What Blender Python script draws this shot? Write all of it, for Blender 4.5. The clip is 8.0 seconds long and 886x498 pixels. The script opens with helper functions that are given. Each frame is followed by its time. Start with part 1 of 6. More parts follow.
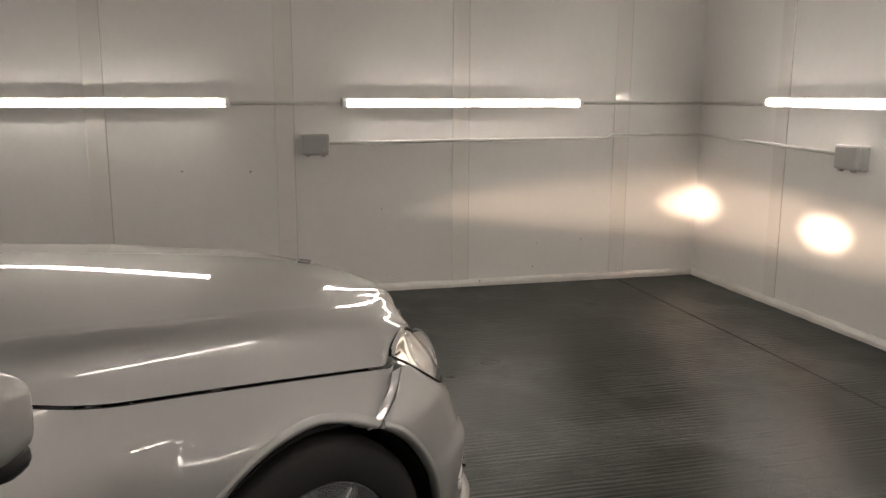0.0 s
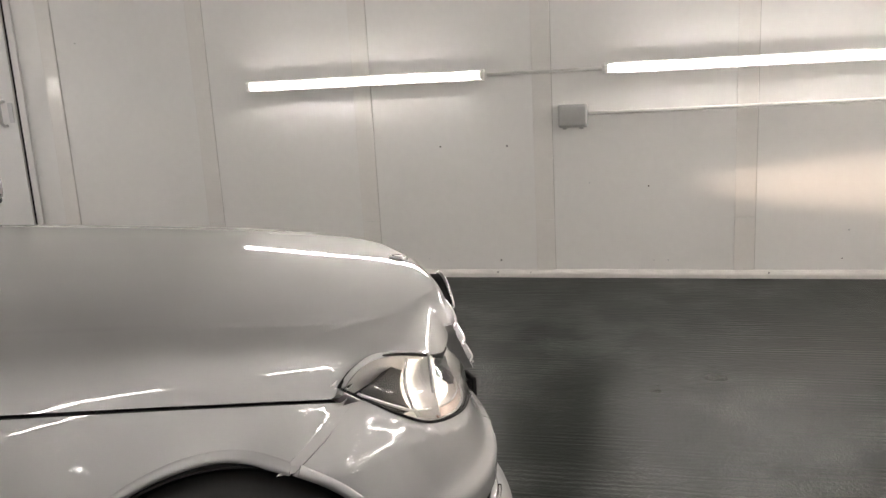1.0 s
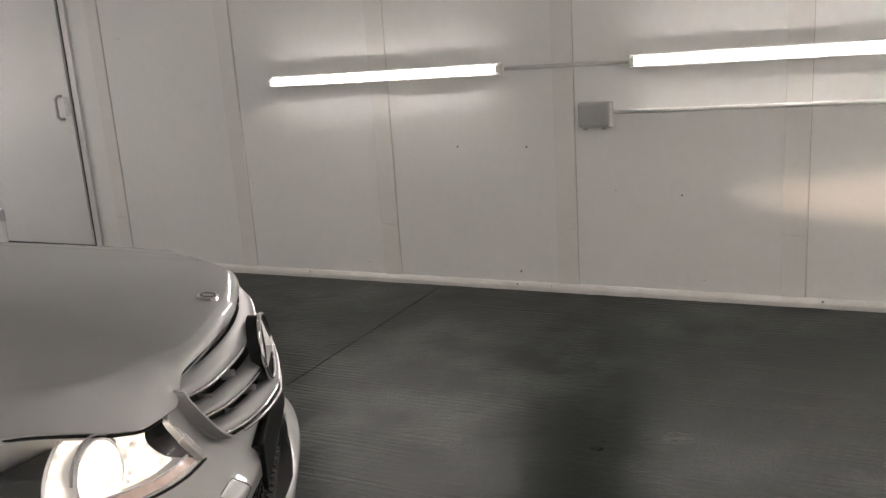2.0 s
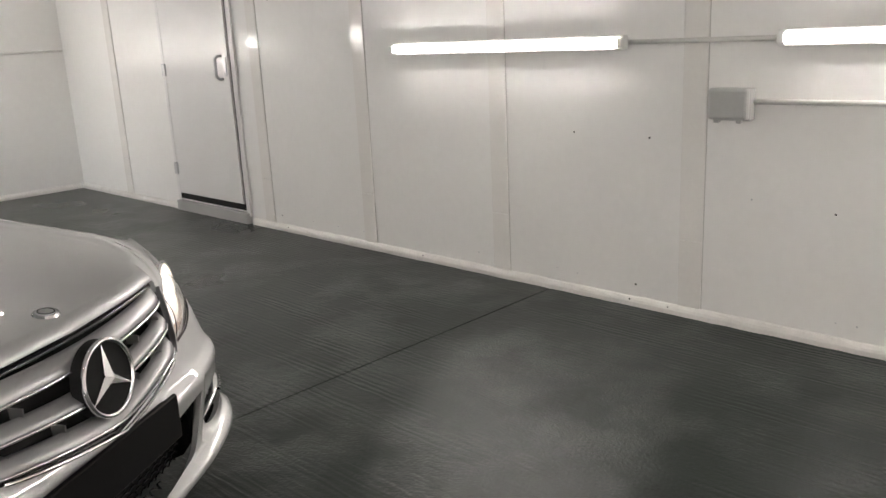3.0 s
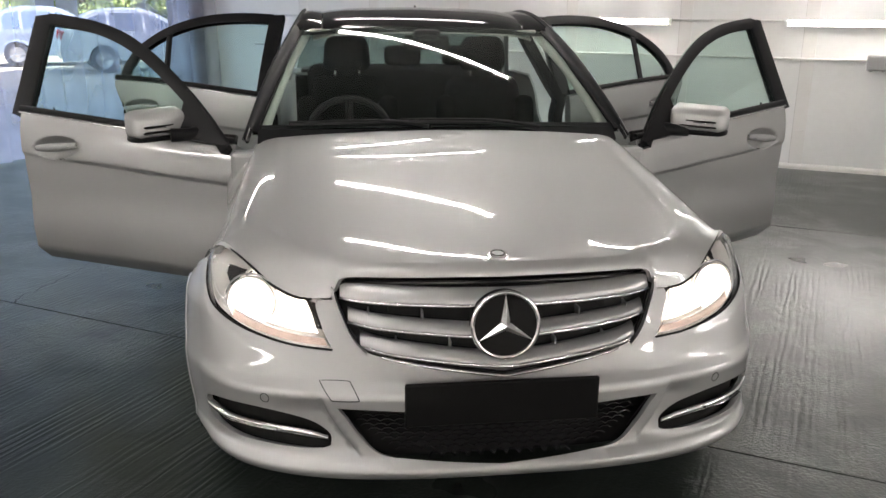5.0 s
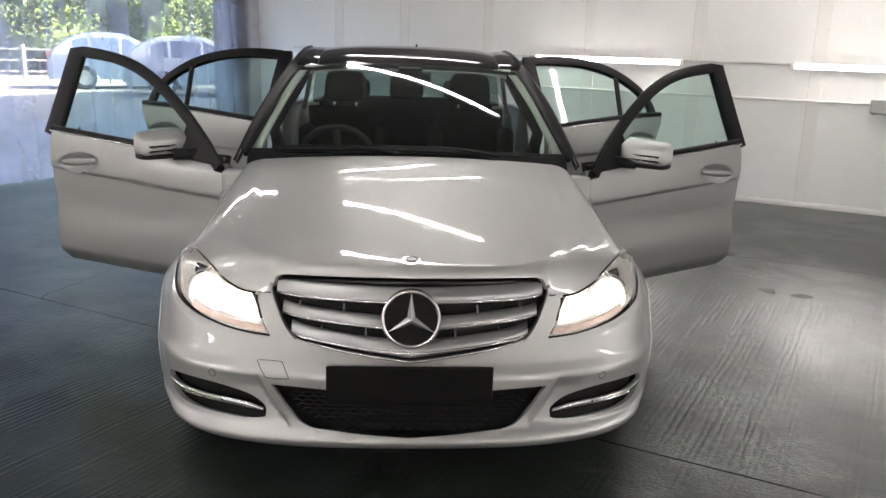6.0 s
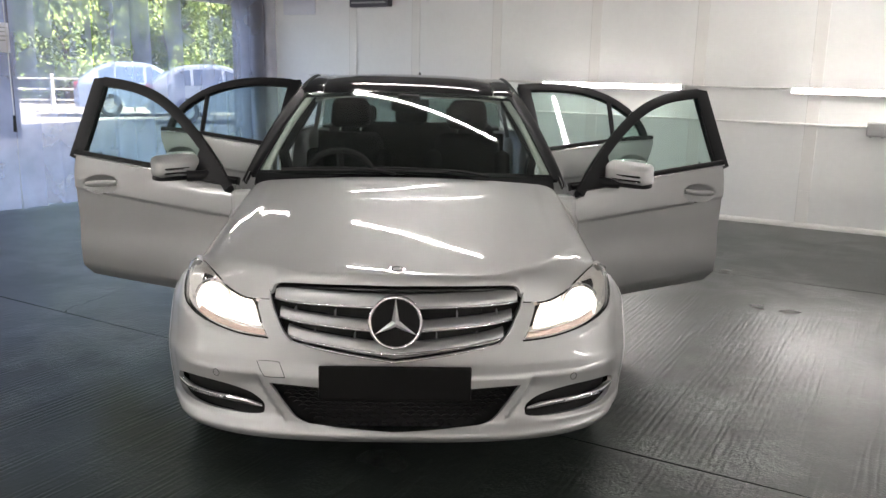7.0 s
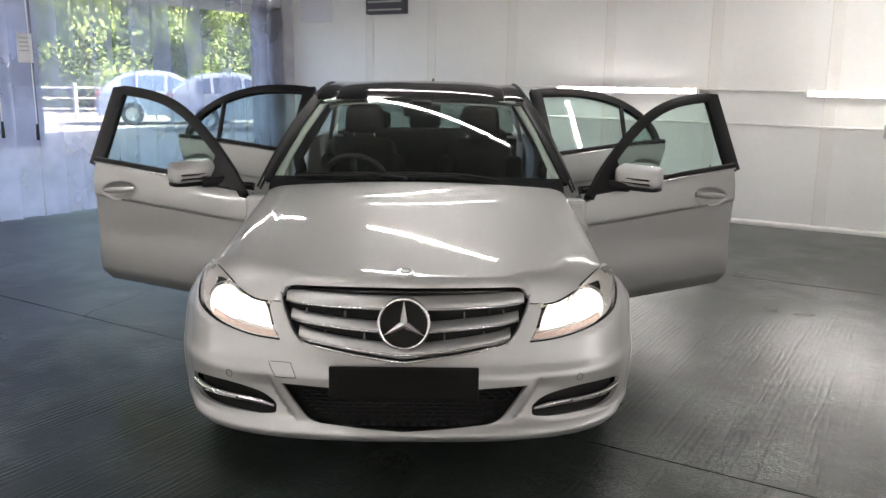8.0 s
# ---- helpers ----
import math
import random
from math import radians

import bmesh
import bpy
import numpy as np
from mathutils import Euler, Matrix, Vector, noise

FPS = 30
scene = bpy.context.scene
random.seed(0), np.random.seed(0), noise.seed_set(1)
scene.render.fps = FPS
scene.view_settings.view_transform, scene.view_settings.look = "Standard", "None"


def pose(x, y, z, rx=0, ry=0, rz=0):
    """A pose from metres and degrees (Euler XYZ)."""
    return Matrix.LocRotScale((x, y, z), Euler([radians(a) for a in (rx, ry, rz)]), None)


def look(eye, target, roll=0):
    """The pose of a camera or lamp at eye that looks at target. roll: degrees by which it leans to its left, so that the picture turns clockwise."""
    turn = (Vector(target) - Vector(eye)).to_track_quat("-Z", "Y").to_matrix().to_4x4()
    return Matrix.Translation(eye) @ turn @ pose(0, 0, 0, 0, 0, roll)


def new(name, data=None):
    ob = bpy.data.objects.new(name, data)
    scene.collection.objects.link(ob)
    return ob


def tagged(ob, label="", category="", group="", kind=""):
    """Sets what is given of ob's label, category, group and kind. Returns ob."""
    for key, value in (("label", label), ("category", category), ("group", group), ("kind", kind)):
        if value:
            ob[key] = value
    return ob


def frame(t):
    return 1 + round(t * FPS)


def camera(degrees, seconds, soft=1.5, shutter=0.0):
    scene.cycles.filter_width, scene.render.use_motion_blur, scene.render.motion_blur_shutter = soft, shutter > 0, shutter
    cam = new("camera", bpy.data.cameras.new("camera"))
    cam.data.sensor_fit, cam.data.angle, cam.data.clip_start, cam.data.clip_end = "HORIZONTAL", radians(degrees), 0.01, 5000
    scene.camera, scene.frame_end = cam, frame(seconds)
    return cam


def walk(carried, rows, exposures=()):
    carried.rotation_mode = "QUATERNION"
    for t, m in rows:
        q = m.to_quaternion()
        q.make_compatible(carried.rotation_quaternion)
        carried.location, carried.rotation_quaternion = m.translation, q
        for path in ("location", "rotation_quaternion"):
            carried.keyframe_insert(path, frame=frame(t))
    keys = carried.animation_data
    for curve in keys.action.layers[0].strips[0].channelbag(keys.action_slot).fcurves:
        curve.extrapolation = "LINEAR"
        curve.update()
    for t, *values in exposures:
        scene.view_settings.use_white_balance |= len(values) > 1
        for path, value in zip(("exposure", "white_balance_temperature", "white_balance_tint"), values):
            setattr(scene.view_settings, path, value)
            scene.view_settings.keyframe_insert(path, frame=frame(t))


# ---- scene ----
cam = camera(56.4, 8.0)
PATH = [
    (0, (-5.505, 3.352, 1.34), (-3.6, 2.869, 0.971), 0.2),
    (0.5, (-5.377, 2.883, 1.34), (-3.414, 2.946, 0.962), -0.1),
    (1, (-5.11, 2.442, 1.341), (-3.212, 2.906, 0.911), -3.2),
    (1.5, (-4.804, 2.031, 1.374), (-2.945, 2.606, 0.913), -2.2),
    (1.7, (-4.668, 1.87, 1.362), (-2.843, 2.548, 0.906), -2.9),
    (2.8, (-3.664, 1.322, 1.389), (-2.183, 2.569, 0.889), -3.3),
    (3, (-3.464, 1.253, 1.369), (-2.08, 2.604, 0.86), -2.8),
    (3.5, (-3.004, 1.202, 1.379), (-2.108, 2.909, 0.844), -1.9),
    (4, (-2.619, 1.268, 1.38), (-2.41, 3.179, 0.828), 0.1),
    (4.5, (-2.316, 1.215, 1.384), (-2.813, 3.067, 0.816), -0.1),
    (4.7, (-2.231, 1.184, 1.401), (-2.885, 2.987, 0.833), -0.2),
    (5.8, (-1.622, 0.986, 1.455), (-2.531, 2.697, 0.958), 1.8),
    (6, (-1.537, 0.945, 1.469), (-2.453, 2.657, 0.987), 1.6),
    (6.5, (-1.42, 0.836, 1.472), (-2.331, 2.556, 1.013), 1.6),
    (7, (-1.297, 0.782, 1.484), (-2.265, 2.48, 1.06), 1.2),
    (7.5, (-1.241, 0.754, 1.487), (-2.247, 2.431, 1.07), 0.9),
    (8, (-1.234, 0.76, 1.484), (-2.245, 2.436, 1.073), 0.7),
]
LIGHT = [(0.0, 2.02, 7300, 13), (0.5, 2.4, 7050, 12), (1.0, 2.76, 6850, 12), (1.5, 2.28, 6950, 12), (1.7, 2.28, 6900, 12), (2.8, 2.78, 6750, 11), (3.5, 3.0, 6700, 10), (4.0, 3.05, 6700, 10), (4.5, 2.90, 6700, 10), (6.0, 2.93, 6600, 10), (8.0, 2.91, 6600, 10)]
walk(cam, [(t, look(eye, target, roll)) for t, eye, target, roll in PATH], LIGHT)

# ---- world ----
# Sky outside the strip-curtain doorway, and the sun that comes over the building
world = bpy.data.worlds.new("world")
scene.world = world
world.use_nodes = True
wn = world.node_tree.nodes
sky = wn.new("ShaderNodeTexSky")
sky.sky_type = "NISHITA"
sky.sun_disc = False
sky.air_density, sky.dust_density, sky.ozone_density = 0.8, 3.0, 0.4
SUN_EL, SUN_AZ = radians(42), radians(35)
sky.sun_elevation = SUN_EL
sky.sun_rotation = radians(90) - SUN_AZ
world.node_tree.links.new(sky.outputs[0], wn["Background"].inputs[0])
wn["Background"].inputs[1].default_value = 0.15
sun_data = bpy.data.lights.new("sun", "SUN")
sun_data.energy, sun_data.angle, sun_data.color = 5.0, radians(0.5), (1.0, 0.95, 0.88)
sun = new("sun", sun_data)
sun.matrix_world = look((20 * math.cos(SUN_AZ) * math.cos(SUN_EL), 20 * math.sin(SUN_AZ) * math.cos(SUN_EL), 20 * math.sin(SUN_EL)), (0, 0, 0))

# ---- materials ----
def mat(name, color, rough=0.5, metal=0.0, vary=0.0, scale=4.0, fine=60.0, bump=0.0, bump_scale=120.0, rough_vary=0.0,
        coat=0.0, spec=0.5, emit=None, power=0.0, alpha=1.0, transmission=0.0, ior=1.45, per_object=0.0):
    """A principled material with colour variation at two scales, uneven gloss and a fine relief."""
    m = bpy.data.materials.new(name)
    m.use_nodes = True
    nt = m.node_tree
    b = nt.nodes["Principled BSDF"]
    ins = b.inputs
    ins["Base Color"].default_value = (*color, 1)
    ins["Roughness"].default_value = rough
    ins["Metallic"].default_value = metal
    ins["Coat Weight"].default_value = coat
    ins["Coat Roughness"].default_value = 0.03
    ins["Specular IOR Level"].default_value = spec
    ins["Transmission Weight"].default_value = transmission
    ins["IOR"].default_value = ior
    ins["Alpha"].default_value = alpha
    if emit:
        ins["Emission Color"].default_value = (*emit, 1)
        ins["Emission Strength"].default_value = power
    co = nt.nodes.new("ShaderNodeTexCoord").outputs["Object"]

    def noise_tex(s, detail=6.0):
        n = nt.nodes.new("ShaderNodeTexNoise")
        n.inputs["Scale"].default_value = s
        n.inputs["Detail"].default_value = detail
        nt.links.new(co, n.inputs["Vector"])
        return n.outputs["Fac"]

    def blend(fac_a, fac_b, w):
        x = nt.nodes.new("ShaderNodeMix")
        x.inputs[0].default_value = w
        nt.links.new(fac_a, x.inputs[2])
        nt.links.new(fac_b, x.inputs[3])
        return x.outputs[0]

    def spread(fac, lo, hi):
        r = nt.nodes.new("ShaderNodeMapRange")
        r.inputs[1].default_value, r.inputs[2].default_value = 0.3, 0.7
        r.inputs[3].default_value, r.inputs[4].default_value = lo, hi
        nt.links.new(fac, r.inputs[0])
        return r.outputs[0]

    if vary or per_object:
        f = blend(noise_tex(scale), noise_tex(fine), 0.35)
        v = spread(f, 1 - vary, 1 + vary)
        hsv = nt.nodes.new("ShaderNodeHueSaturation")
        hsv.inputs["Color"].default_value = (*color, 1)
        nt.links.new(v, hsv.inputs["Value"])
        if per_object:
            info = nt.nodes.new("ShaderNodeObjectInfo")
            r = nt.nodes.new("ShaderNodeMapRange")
            r.inputs[3].default_value, r.inputs[4].default_value = 1 - per_object, 1 + per_object
            nt.links.new(info.outputs["Random"], r.inputs[0])
            mul = nt.nodes.new("ShaderNodeMath")
            mul.operation = "MULTIPLY"
            nt.links.new(v, mul.inputs[0])
            nt.links.new(r.outputs[0], mul.inputs[1])
            nt.links.new(mul.outputs[0], hsv.inputs["Value"])
        nt.links.new(hsv.outputs[0], ins["Base Color"])
    if rough_vary:
        nt.links.new(spread(noise_tex(scale * 1.7), max(rough - rough_vary, 0.02), rough + rough_vary), ins["Roughness"])
    if bump:
        bn = nt.nodes.new("ShaderNodeBump")
        bn.inputs["Strength"].default_value = bump
        bn.inputs["Distance"].default_value = 0.002
        nt.links.new(noise_tex(bump_scale, 3.0), bn.inputs["Height"])
        nt.links.new(bn.outputs[0], ins["Normal"])
    return m


def floor_material():
    """Grey floor paint over tamped concrete: ridged patches, worn and stained, with a wet-looking gloss."""
    m = mat("floor_paint", (0.085, 0.095, 0.092), 0.36)
    nt = m.node_tree
    b = nt.nodes["Principled BSDF"]
    co = nt.nodes.new("ShaderNodeTexCoord").outputs["Object"]
    link = nt.links.new

    def node(kind, **kw):
        n = nt.nodes.new(kind)
        for k, v in kw.items():
            n.inputs[k].default_value = v
        return n

    def ramp(fac, lo, hi, a=0.0, c=1.0):
        r = node("ShaderNodeMapRange")
        for i, v in ((1, lo), (2, hi), (3, a), (4, c)):
            r.inputs[i].default_value = v
        link(fac, r.inputs[0])
        return r.outputs[0]

    def math_node(op, p, q):
        n = node("ShaderNodeMath")
        n.operation = op
        for i, v in enumerate((p, q)):
            if isinstance(v, float):
                n.inputs[i].default_value = v
            else:
                link(v, n.inputs[i])
        return n.outputs[0]

    def noise_at(s, detail, vec=co, distortion=0.0):
        n = node("ShaderNodeTexNoise", Scale=s, Detail=detail, Distortion=distortion)
        link(vec, n.inputs["Vector"])
        return n.outputs["Fac"]

    # tamping ridges that run along the room, in broken patches, and gritty worn places between
    turn = node("ShaderNodeMapping")
    turn.inputs["Rotation"].default_value = (0, 0, radians(3))
    turn.inputs["Scale"].default_value = (1.0, 0.10, 1.0)
    link(co, turn.inputs["Vector"])
    part_turn = node("ShaderNodeMapping")
    part_turn.inputs["Scale"].default_value = (1.0, 0.45, 1.0)
    link(co, part_turn.inputs["Vector"])
    wave = node("ShaderNodeTexWave", Scale=10.5, Distortion=5.0, Detail=4.0)
    wave.inputs["Detail Scale"].default_value = 2.5
    link(turn.outputs[0], wave.inputs["Vector"])
    patches = ramp(noise_at(0.62, 2.0, co, 0.3), 0.38, 0.62)
    broken = ramp(noise_at(11.0, 3.0, turn.outputs[0]), 0.40, 0.62)
    ridged = math_node("MULTIPLY", patches, broken)
    ridge_h = math_node("MULTIPLY", math_node("SUBTRACT", wave.outputs["Fac"], 0.5), ridged)
    grit = noise_at(85.0, 5.0)
    lumps = noise_at(34.0, 4.0, part_turn.outputs[0])
    scuffed = math_node("MULTIPLY", ramp(noise_at(0.9, 2.0, co, 0.4), 0.38, 0.66), ramp(noise_at(3.2, 5.0), 0.36, 0.66))
    h = math_node("ADD", math_node("MULTIPLY", ridge_h, 0.48), math_node("MULTIPLY", math_node("MULTIPLY", math_node("SUBTRACT", grit, 0.5), math_node("ADD", scuffed, 0.10)), 1.05))
    h = math_node("ADD", h, math_node("MULTIPLY", math_node("MULTIPLY", lumps, math_node("ADD", scuffed, 0.35)), 0.75))
    bn = node("ShaderNodeBump", Strength=1.0, Distance=0.0050)
    link(h, bn.inputs["Height"])
    link(bn.outputs[0], b.inputs["Normal"])
    # colour: broad uneven paint, dark blotches, worn spots and pale scuffs
    stains = ramp(noise_at(0.8, 3.0, co, 0.2), 0.25, 0.75, 0.72, 1.28)
    marks = ramp(noise_at(3.1, 7.0, co, 0.5), 0.31, 0.37, 0.45, 1.0)
    spots = ramp(noise_at(19.0, 5.0), 0.25, 0.31, 0.40, 1.0)
    scuff_tone = ramp(scuffed, 0.1, 1.0, 0.95, 1.25)
    v = math_node("MULTIPLY", math_node("MULTIPLY", stains, spots), math_node("MULTIPLY", marks, math_node("MULTIPLY", scuff_tone, ramp(grit, 0.3, 0.7, 0.8, 1.2))))
    hsv = node("ShaderNodeHueSaturation", Color=(0.0225, 0.0280, 0.0250, 1))
    link(v, hsv.inputs["Value"])
    link(hsv.outputs[0], b.inputs["Base Color"])
    gloss = math_node("ADD", ramp(noise_at(1.3, 3.0), 0.25, 0.75, 0.25, 0.33), math_node("MULTIPLY", patches, 0.04))
    link(gloss, b.inputs["Roughness"])
    link(math_node("ADD", ramp(scuffed, 0.10, 0.75, 0.20, 0.50), math_node("MULTIPLY", patches, 0.10)), b.inputs["Specular IOR Level"])
    b.inputs["Anisotropic"].default_value = 0.8
    across = node("ShaderNodeCombineXYZ", X=1.0)
    link(across.outputs[0], b.inputs["Tangent"])
    return m


def panel_material(name, color):
    """White-coated insulated wall panels with fine upright ribs, slightly soiled."""
    m = mat(name, color, 0.38, vary=0.035, scale=1.1, fine=22.0, rough_vary=0.1)
    nt = m.node_tree
    tc = nt.nodes.new("ShaderNodeTexCoord")
    mp = nt.nodes.new("ShaderNodeMapping")
    mp.inputs["Scale"].default_value = (1, 1, 0.02)
    nt.links.new(tc.outputs["Object"], mp.inputs["Vector"])
    n = nt.nodes.new("ShaderNodeTexNoise")
    n.inputs["Scale"].default_value = 70
    n.inputs["Detail"].default_value = 1
    nt.links.new(mp.outputs[0], n.inputs["Vector"])
    bn = nt.nodes.new("ShaderNodeBump")
    bn.inputs["Strength"].default_value = 0.12
    bn.inputs["Distance"].default_value = 0.002
    nt.links.new(n.outputs["Fac"], bn.inputs["Height"])
    nt.links.new(bn.outputs[0], nt.nodes["Principled BSDF"].inputs["Normal"])
    return m


M_FLOOR = floor_material()
M_JOINT = mat("joint_filler", (0.02, 0.02, 0.02), 0.8, vary=0.2)
M_WALL = panel_material("wall_panel", (0.80, 0.79, 0.77))
M_STRIP = mat("cover_strip", (0.80, 0.78, 0.75), 0.11, vary=0.04, scale=3, bump=0.05)
M_CEIL = mat("ceiling_panel", (0.30, 0.295, 0.285), 0.5, vary=0.03)
M_KERB = mat("kerb_paint", (0.70, 0.68, 0.65), 0.5, vary=0.10, scale=9, fine=70, bump=0.3, bump_scale=60)
M_TUBE = mat("tube_glow", (0.9, 0.9, 0.9), 0.3, emit=(1.0, 0.955, 0.93), power=13.3)
M_BATTEN = mat("batten_white", (0.75, 0.75, 0.73), 0.4, vary=0.02)
M_CONDUIT = mat("conduit_white", (0.68, 0.67, 0.64), 0.4, vary=0.05)
M_BOX = mat("box_grey", (0.40, 0.40, 0.39), 0.45, vary=0.06)
M_DOOR = mat("door_white", (0.72, 0.71, 0.70), 0.35, vary=0.04, scale=2)
M_GASKET = mat("gasket_black", (0.008, 0.008, 0.008), 0.65, spec=0.2)
M_ALU = mat("aluminium", (0.55, 0.55, 0.56), 0.35, metal=0.9, vary=0.05)
M_DARK = mat("dark_plastic", (0.007, 0.007, 0.0075), 0.6, vary=0.1, bump=0.1)

M_PAINT = mat("silver_paint", (0.425, 0.425, 0.422), 0.56, metal=0.80, vary=0.012, scale=300, fine=1500, coat=1.0)
M_CHROME = mat("chrome", (0.80, 0.80, 0.81), 0.06, metal=1.0)
M_BRIGHT = mat("bright_metal", (0.78, 0.78, 0.78), 0.28, metal=0.9)
M_SATIN = mat("satin_silver", (0.36, 0.36, 0.36), 0.40, metal=0.85)
M_BLACK = mat("black_trim", (0.008, 0.008, 0.009), 0.45, vary=0.1, fine=200, spec=0.22)
M_GLOSS = mat("gloss_black", (0.008, 0.008, 0.009), 0.06, coat=0.6)
M_ROOF = mat("roof_glass", (0.010, 0.010, 0.011), 0.08, spec=0.30)
M_RUBBER = mat("tyre_rubber", (0.014, 0.014, 0.014), 0.75, vary=0.2, scale=12, bump=0.2)
M_PLATE = mat("plate_black", (0.006, 0.006, 0.006), 0.5, vary=0.08, scale=8, spec=0.15)
M_MATT = mat("matt_black", (0.006, 0.006, 0.006), 0.6, spec=0.2)
M_CLOTH = mat("seat_fabric", (0.0035, 0.0035, 0.004), 0.85, spec=0.15, vary=0.15, scale=30, fine=300, bump=0.2, bump_scale=400)
M_LINING = mat("headlining", (0.42, 0.41, 0.38), 0.85, vary=0.04)
M_GLASS = mat("car_glass", (0.72, 0.90, 0.84), 0.0, transmission=1.0, ior=1.45)
M_REAR = mat("rear_glass", (0.36, 0.46, 0.43), 0.0, transmission=1.0, ior=1.45)
M_SCREEN = mat("windscreen_glass", (0.66, 0.76, 0.72), 0.0, transmission=1.0, ior=1.45)
M_LENS = mat("lamp_glass", (0.97, 0.97, 0.97), 0.0, transmission=1.0, ior=1.4)
M_BULB = mat("projector_glow", (1, 1, 1), 0.2, emit=(1.0, 0.90, 0.76), power=0.4)


def beam_material(name, color, low, high, scale):
    """A lit reflector: fluted mirror facets that throw the bulb's light unevenly."""
    m = mat(name, (0.85, 0.85, 0.85), 0.2, metal=0.6)
    nt = m.node_tree
    b = nt.nodes["Principled BSDF"]
    co = nt.nodes.new("ShaderNodeTexCoord").outputs["Object"]
    cells, cloud, mix, span = (nt.nodes.new(k) for k in ("ShaderNodeTexVoronoi", "ShaderNodeTexNoise", "ShaderNodeMath", "ShaderNodeMapRange"))
    cells.inputs["Scale"].default_value = scale
    cloud.inputs["Scale"].default_value = scale * 0.28
    cloud.inputs["Detail"].default_value = 2.0
    mix.operation = "ADD"
    for n in (cells, cloud):
        nt.links.new(co, n.inputs["Vector"])
    nt.links.new(cells.outputs["Distance"], mix.inputs[0])
    nt.links.new(cloud.outputs["Fac"], mix.inputs[1])
    for i, v in ((1, 0.55), (2, 1.25), (3, low), (4, high)):
        span.inputs[i].default_value = v
    nt.links.new(mix.outputs[0], span.inputs[0])
    b.inputs["Emission Color"].default_value = (*color, 1)
    nt.links.new(span.outputs[0], b.inputs["Emission Strength"])
    return m


M_BEAM = beam_material("lamp_glow", (1.0, 0.86, 0.72), 0.05, 0.34, 60)
M_BOWL = beam_material("projector_bowl_glow", (1.0, 0.86, 0.72), 0.06, 0.32, 75)
M_HOUSING = mat("lamp_housing", (0.82, 0.81, 0.79), 0.38, metal=0.45)
M_RIM = mat("alloy", (0.50, 0.50, 0.51), 0.25, metal=0.8)
M_AMBER = mat("amber_plastic", (0.60, 0.47, 0.41), 0.25, coat=0.5, vary=0.1, scale=60)
M_RED = mat("red_lens", (0.35, 0.01, 0.01), 0.1, coat=0.5)

# ---- room ----
XW, YN, ZC = -9.2, 9.71, 2.62


def mesh_ob(name, bm, material, parent=None, smooth=False):
    bmesh.ops.recalc_face_normals(bm, faces=bm.faces)
    me = bpy.data.meshes.new(name)
    bm.to_mesh(me)
    bm.free()
    if material:
        me.materials.append(material)
    if smooth:
        me.polygons.foreach_set("use_smooth", [True] * len(me.polygons))
    ob = new(name, me)
    if parent:
        ob.parent = parent
    return ob


def part(name, bm, material, parent, label="", smooth=False):
    ob = mesh_ob(name, bm, material, parent, smooth)
    return tagged(ob, label) if label else ob


def add_box(bm, lo, hi, bevel=0.0, segments=2):
    """A box from corner to corner, with rounded edges."""
    lo, hi = Vector(lo), Vector(hi)
    made = bmesh.ops.create_cube(bm, size=1, matrix=Matrix.Translation((lo + hi) / 2) @ Matrix.Diagonal((*(hi - lo), 1)))
    if bevel:
        edges = {e for v in made["verts"] for e in v.link_edges}
        bmesh.ops.bevel(bm, geom=list(edges), offset=bevel, segments=segments, profile=0.5, affect="EDGES")
    return bm


def box_bm(lo, hi, bevel=0.0, segments=2):
    return add_box(bmesh.new(), lo, hi, bevel, segments)


def tube_bm(points, radius, sides=10, bm=None, closed=False):
    """A round bar along a line of points; radius may be one number or one a point."""
    bm = bm or bmesh.new()
    pts = [Vector(p) for p in points]
    n = len(pts)
    radii = radius if isinstance(radius, (list, tuple)) else [radius] * n
    rings, prev = [], None
    for i, p in enumerate(pts):
        a, c = pts[(i - 1) % n if closed else max(i - 1, 0)], pts[(i + 1) % n if closed else min(i + 1, n - 1)]
        d = (c - a).normalized()
        if prev is None:
            prev = d.orthogonal().normalized()
        side = (prev - d * prev.dot(d)).normalized()
        prev = side
        up = d.cross(side)
        rings.append([bm.verts.new(p + radii[i] * (math.cos(k) * side + math.sin(k) * up)) for k in (2 * math.pi * j / sides for j in range(sides))])
    for i in range(n if closed else n - 1):
        a, c = rings[i], rings[(i + 1) % n]
        for j in range(sides):
            bm.faces.new((a[j], a[(j + 1) % sides], c[(j + 1) % sides], c[j]))
    if not closed:
        bm.faces.new(rings[0])
        bm.faces.new(rings[-1])
    return bm


def structure(ob, label, category):
    return tagged(ob, label, category, kind="structure")


# floor: concrete slabs with open joints on a dark bed
floor = structure(mesh_ob("floor", box_bm((XW - 0.2, -0.2, -0.3), (0.2, YN + 0.2, -0.02)), M_JOINT), "grey painted concrete floor with tamped ridges and straight joints", "floor")
JOINTS = (-0.1, 0.642, 3.822, 7.22, YN + 0.1)
for y0, y1 in zip(JOINTS, JOINTS[1:]):
    part("slab", box_bm((XW - 0.1, y0 + 0.004, -0.15), (0.1, y1 - 0.004, 0.0)), M_FLOOR, floor)

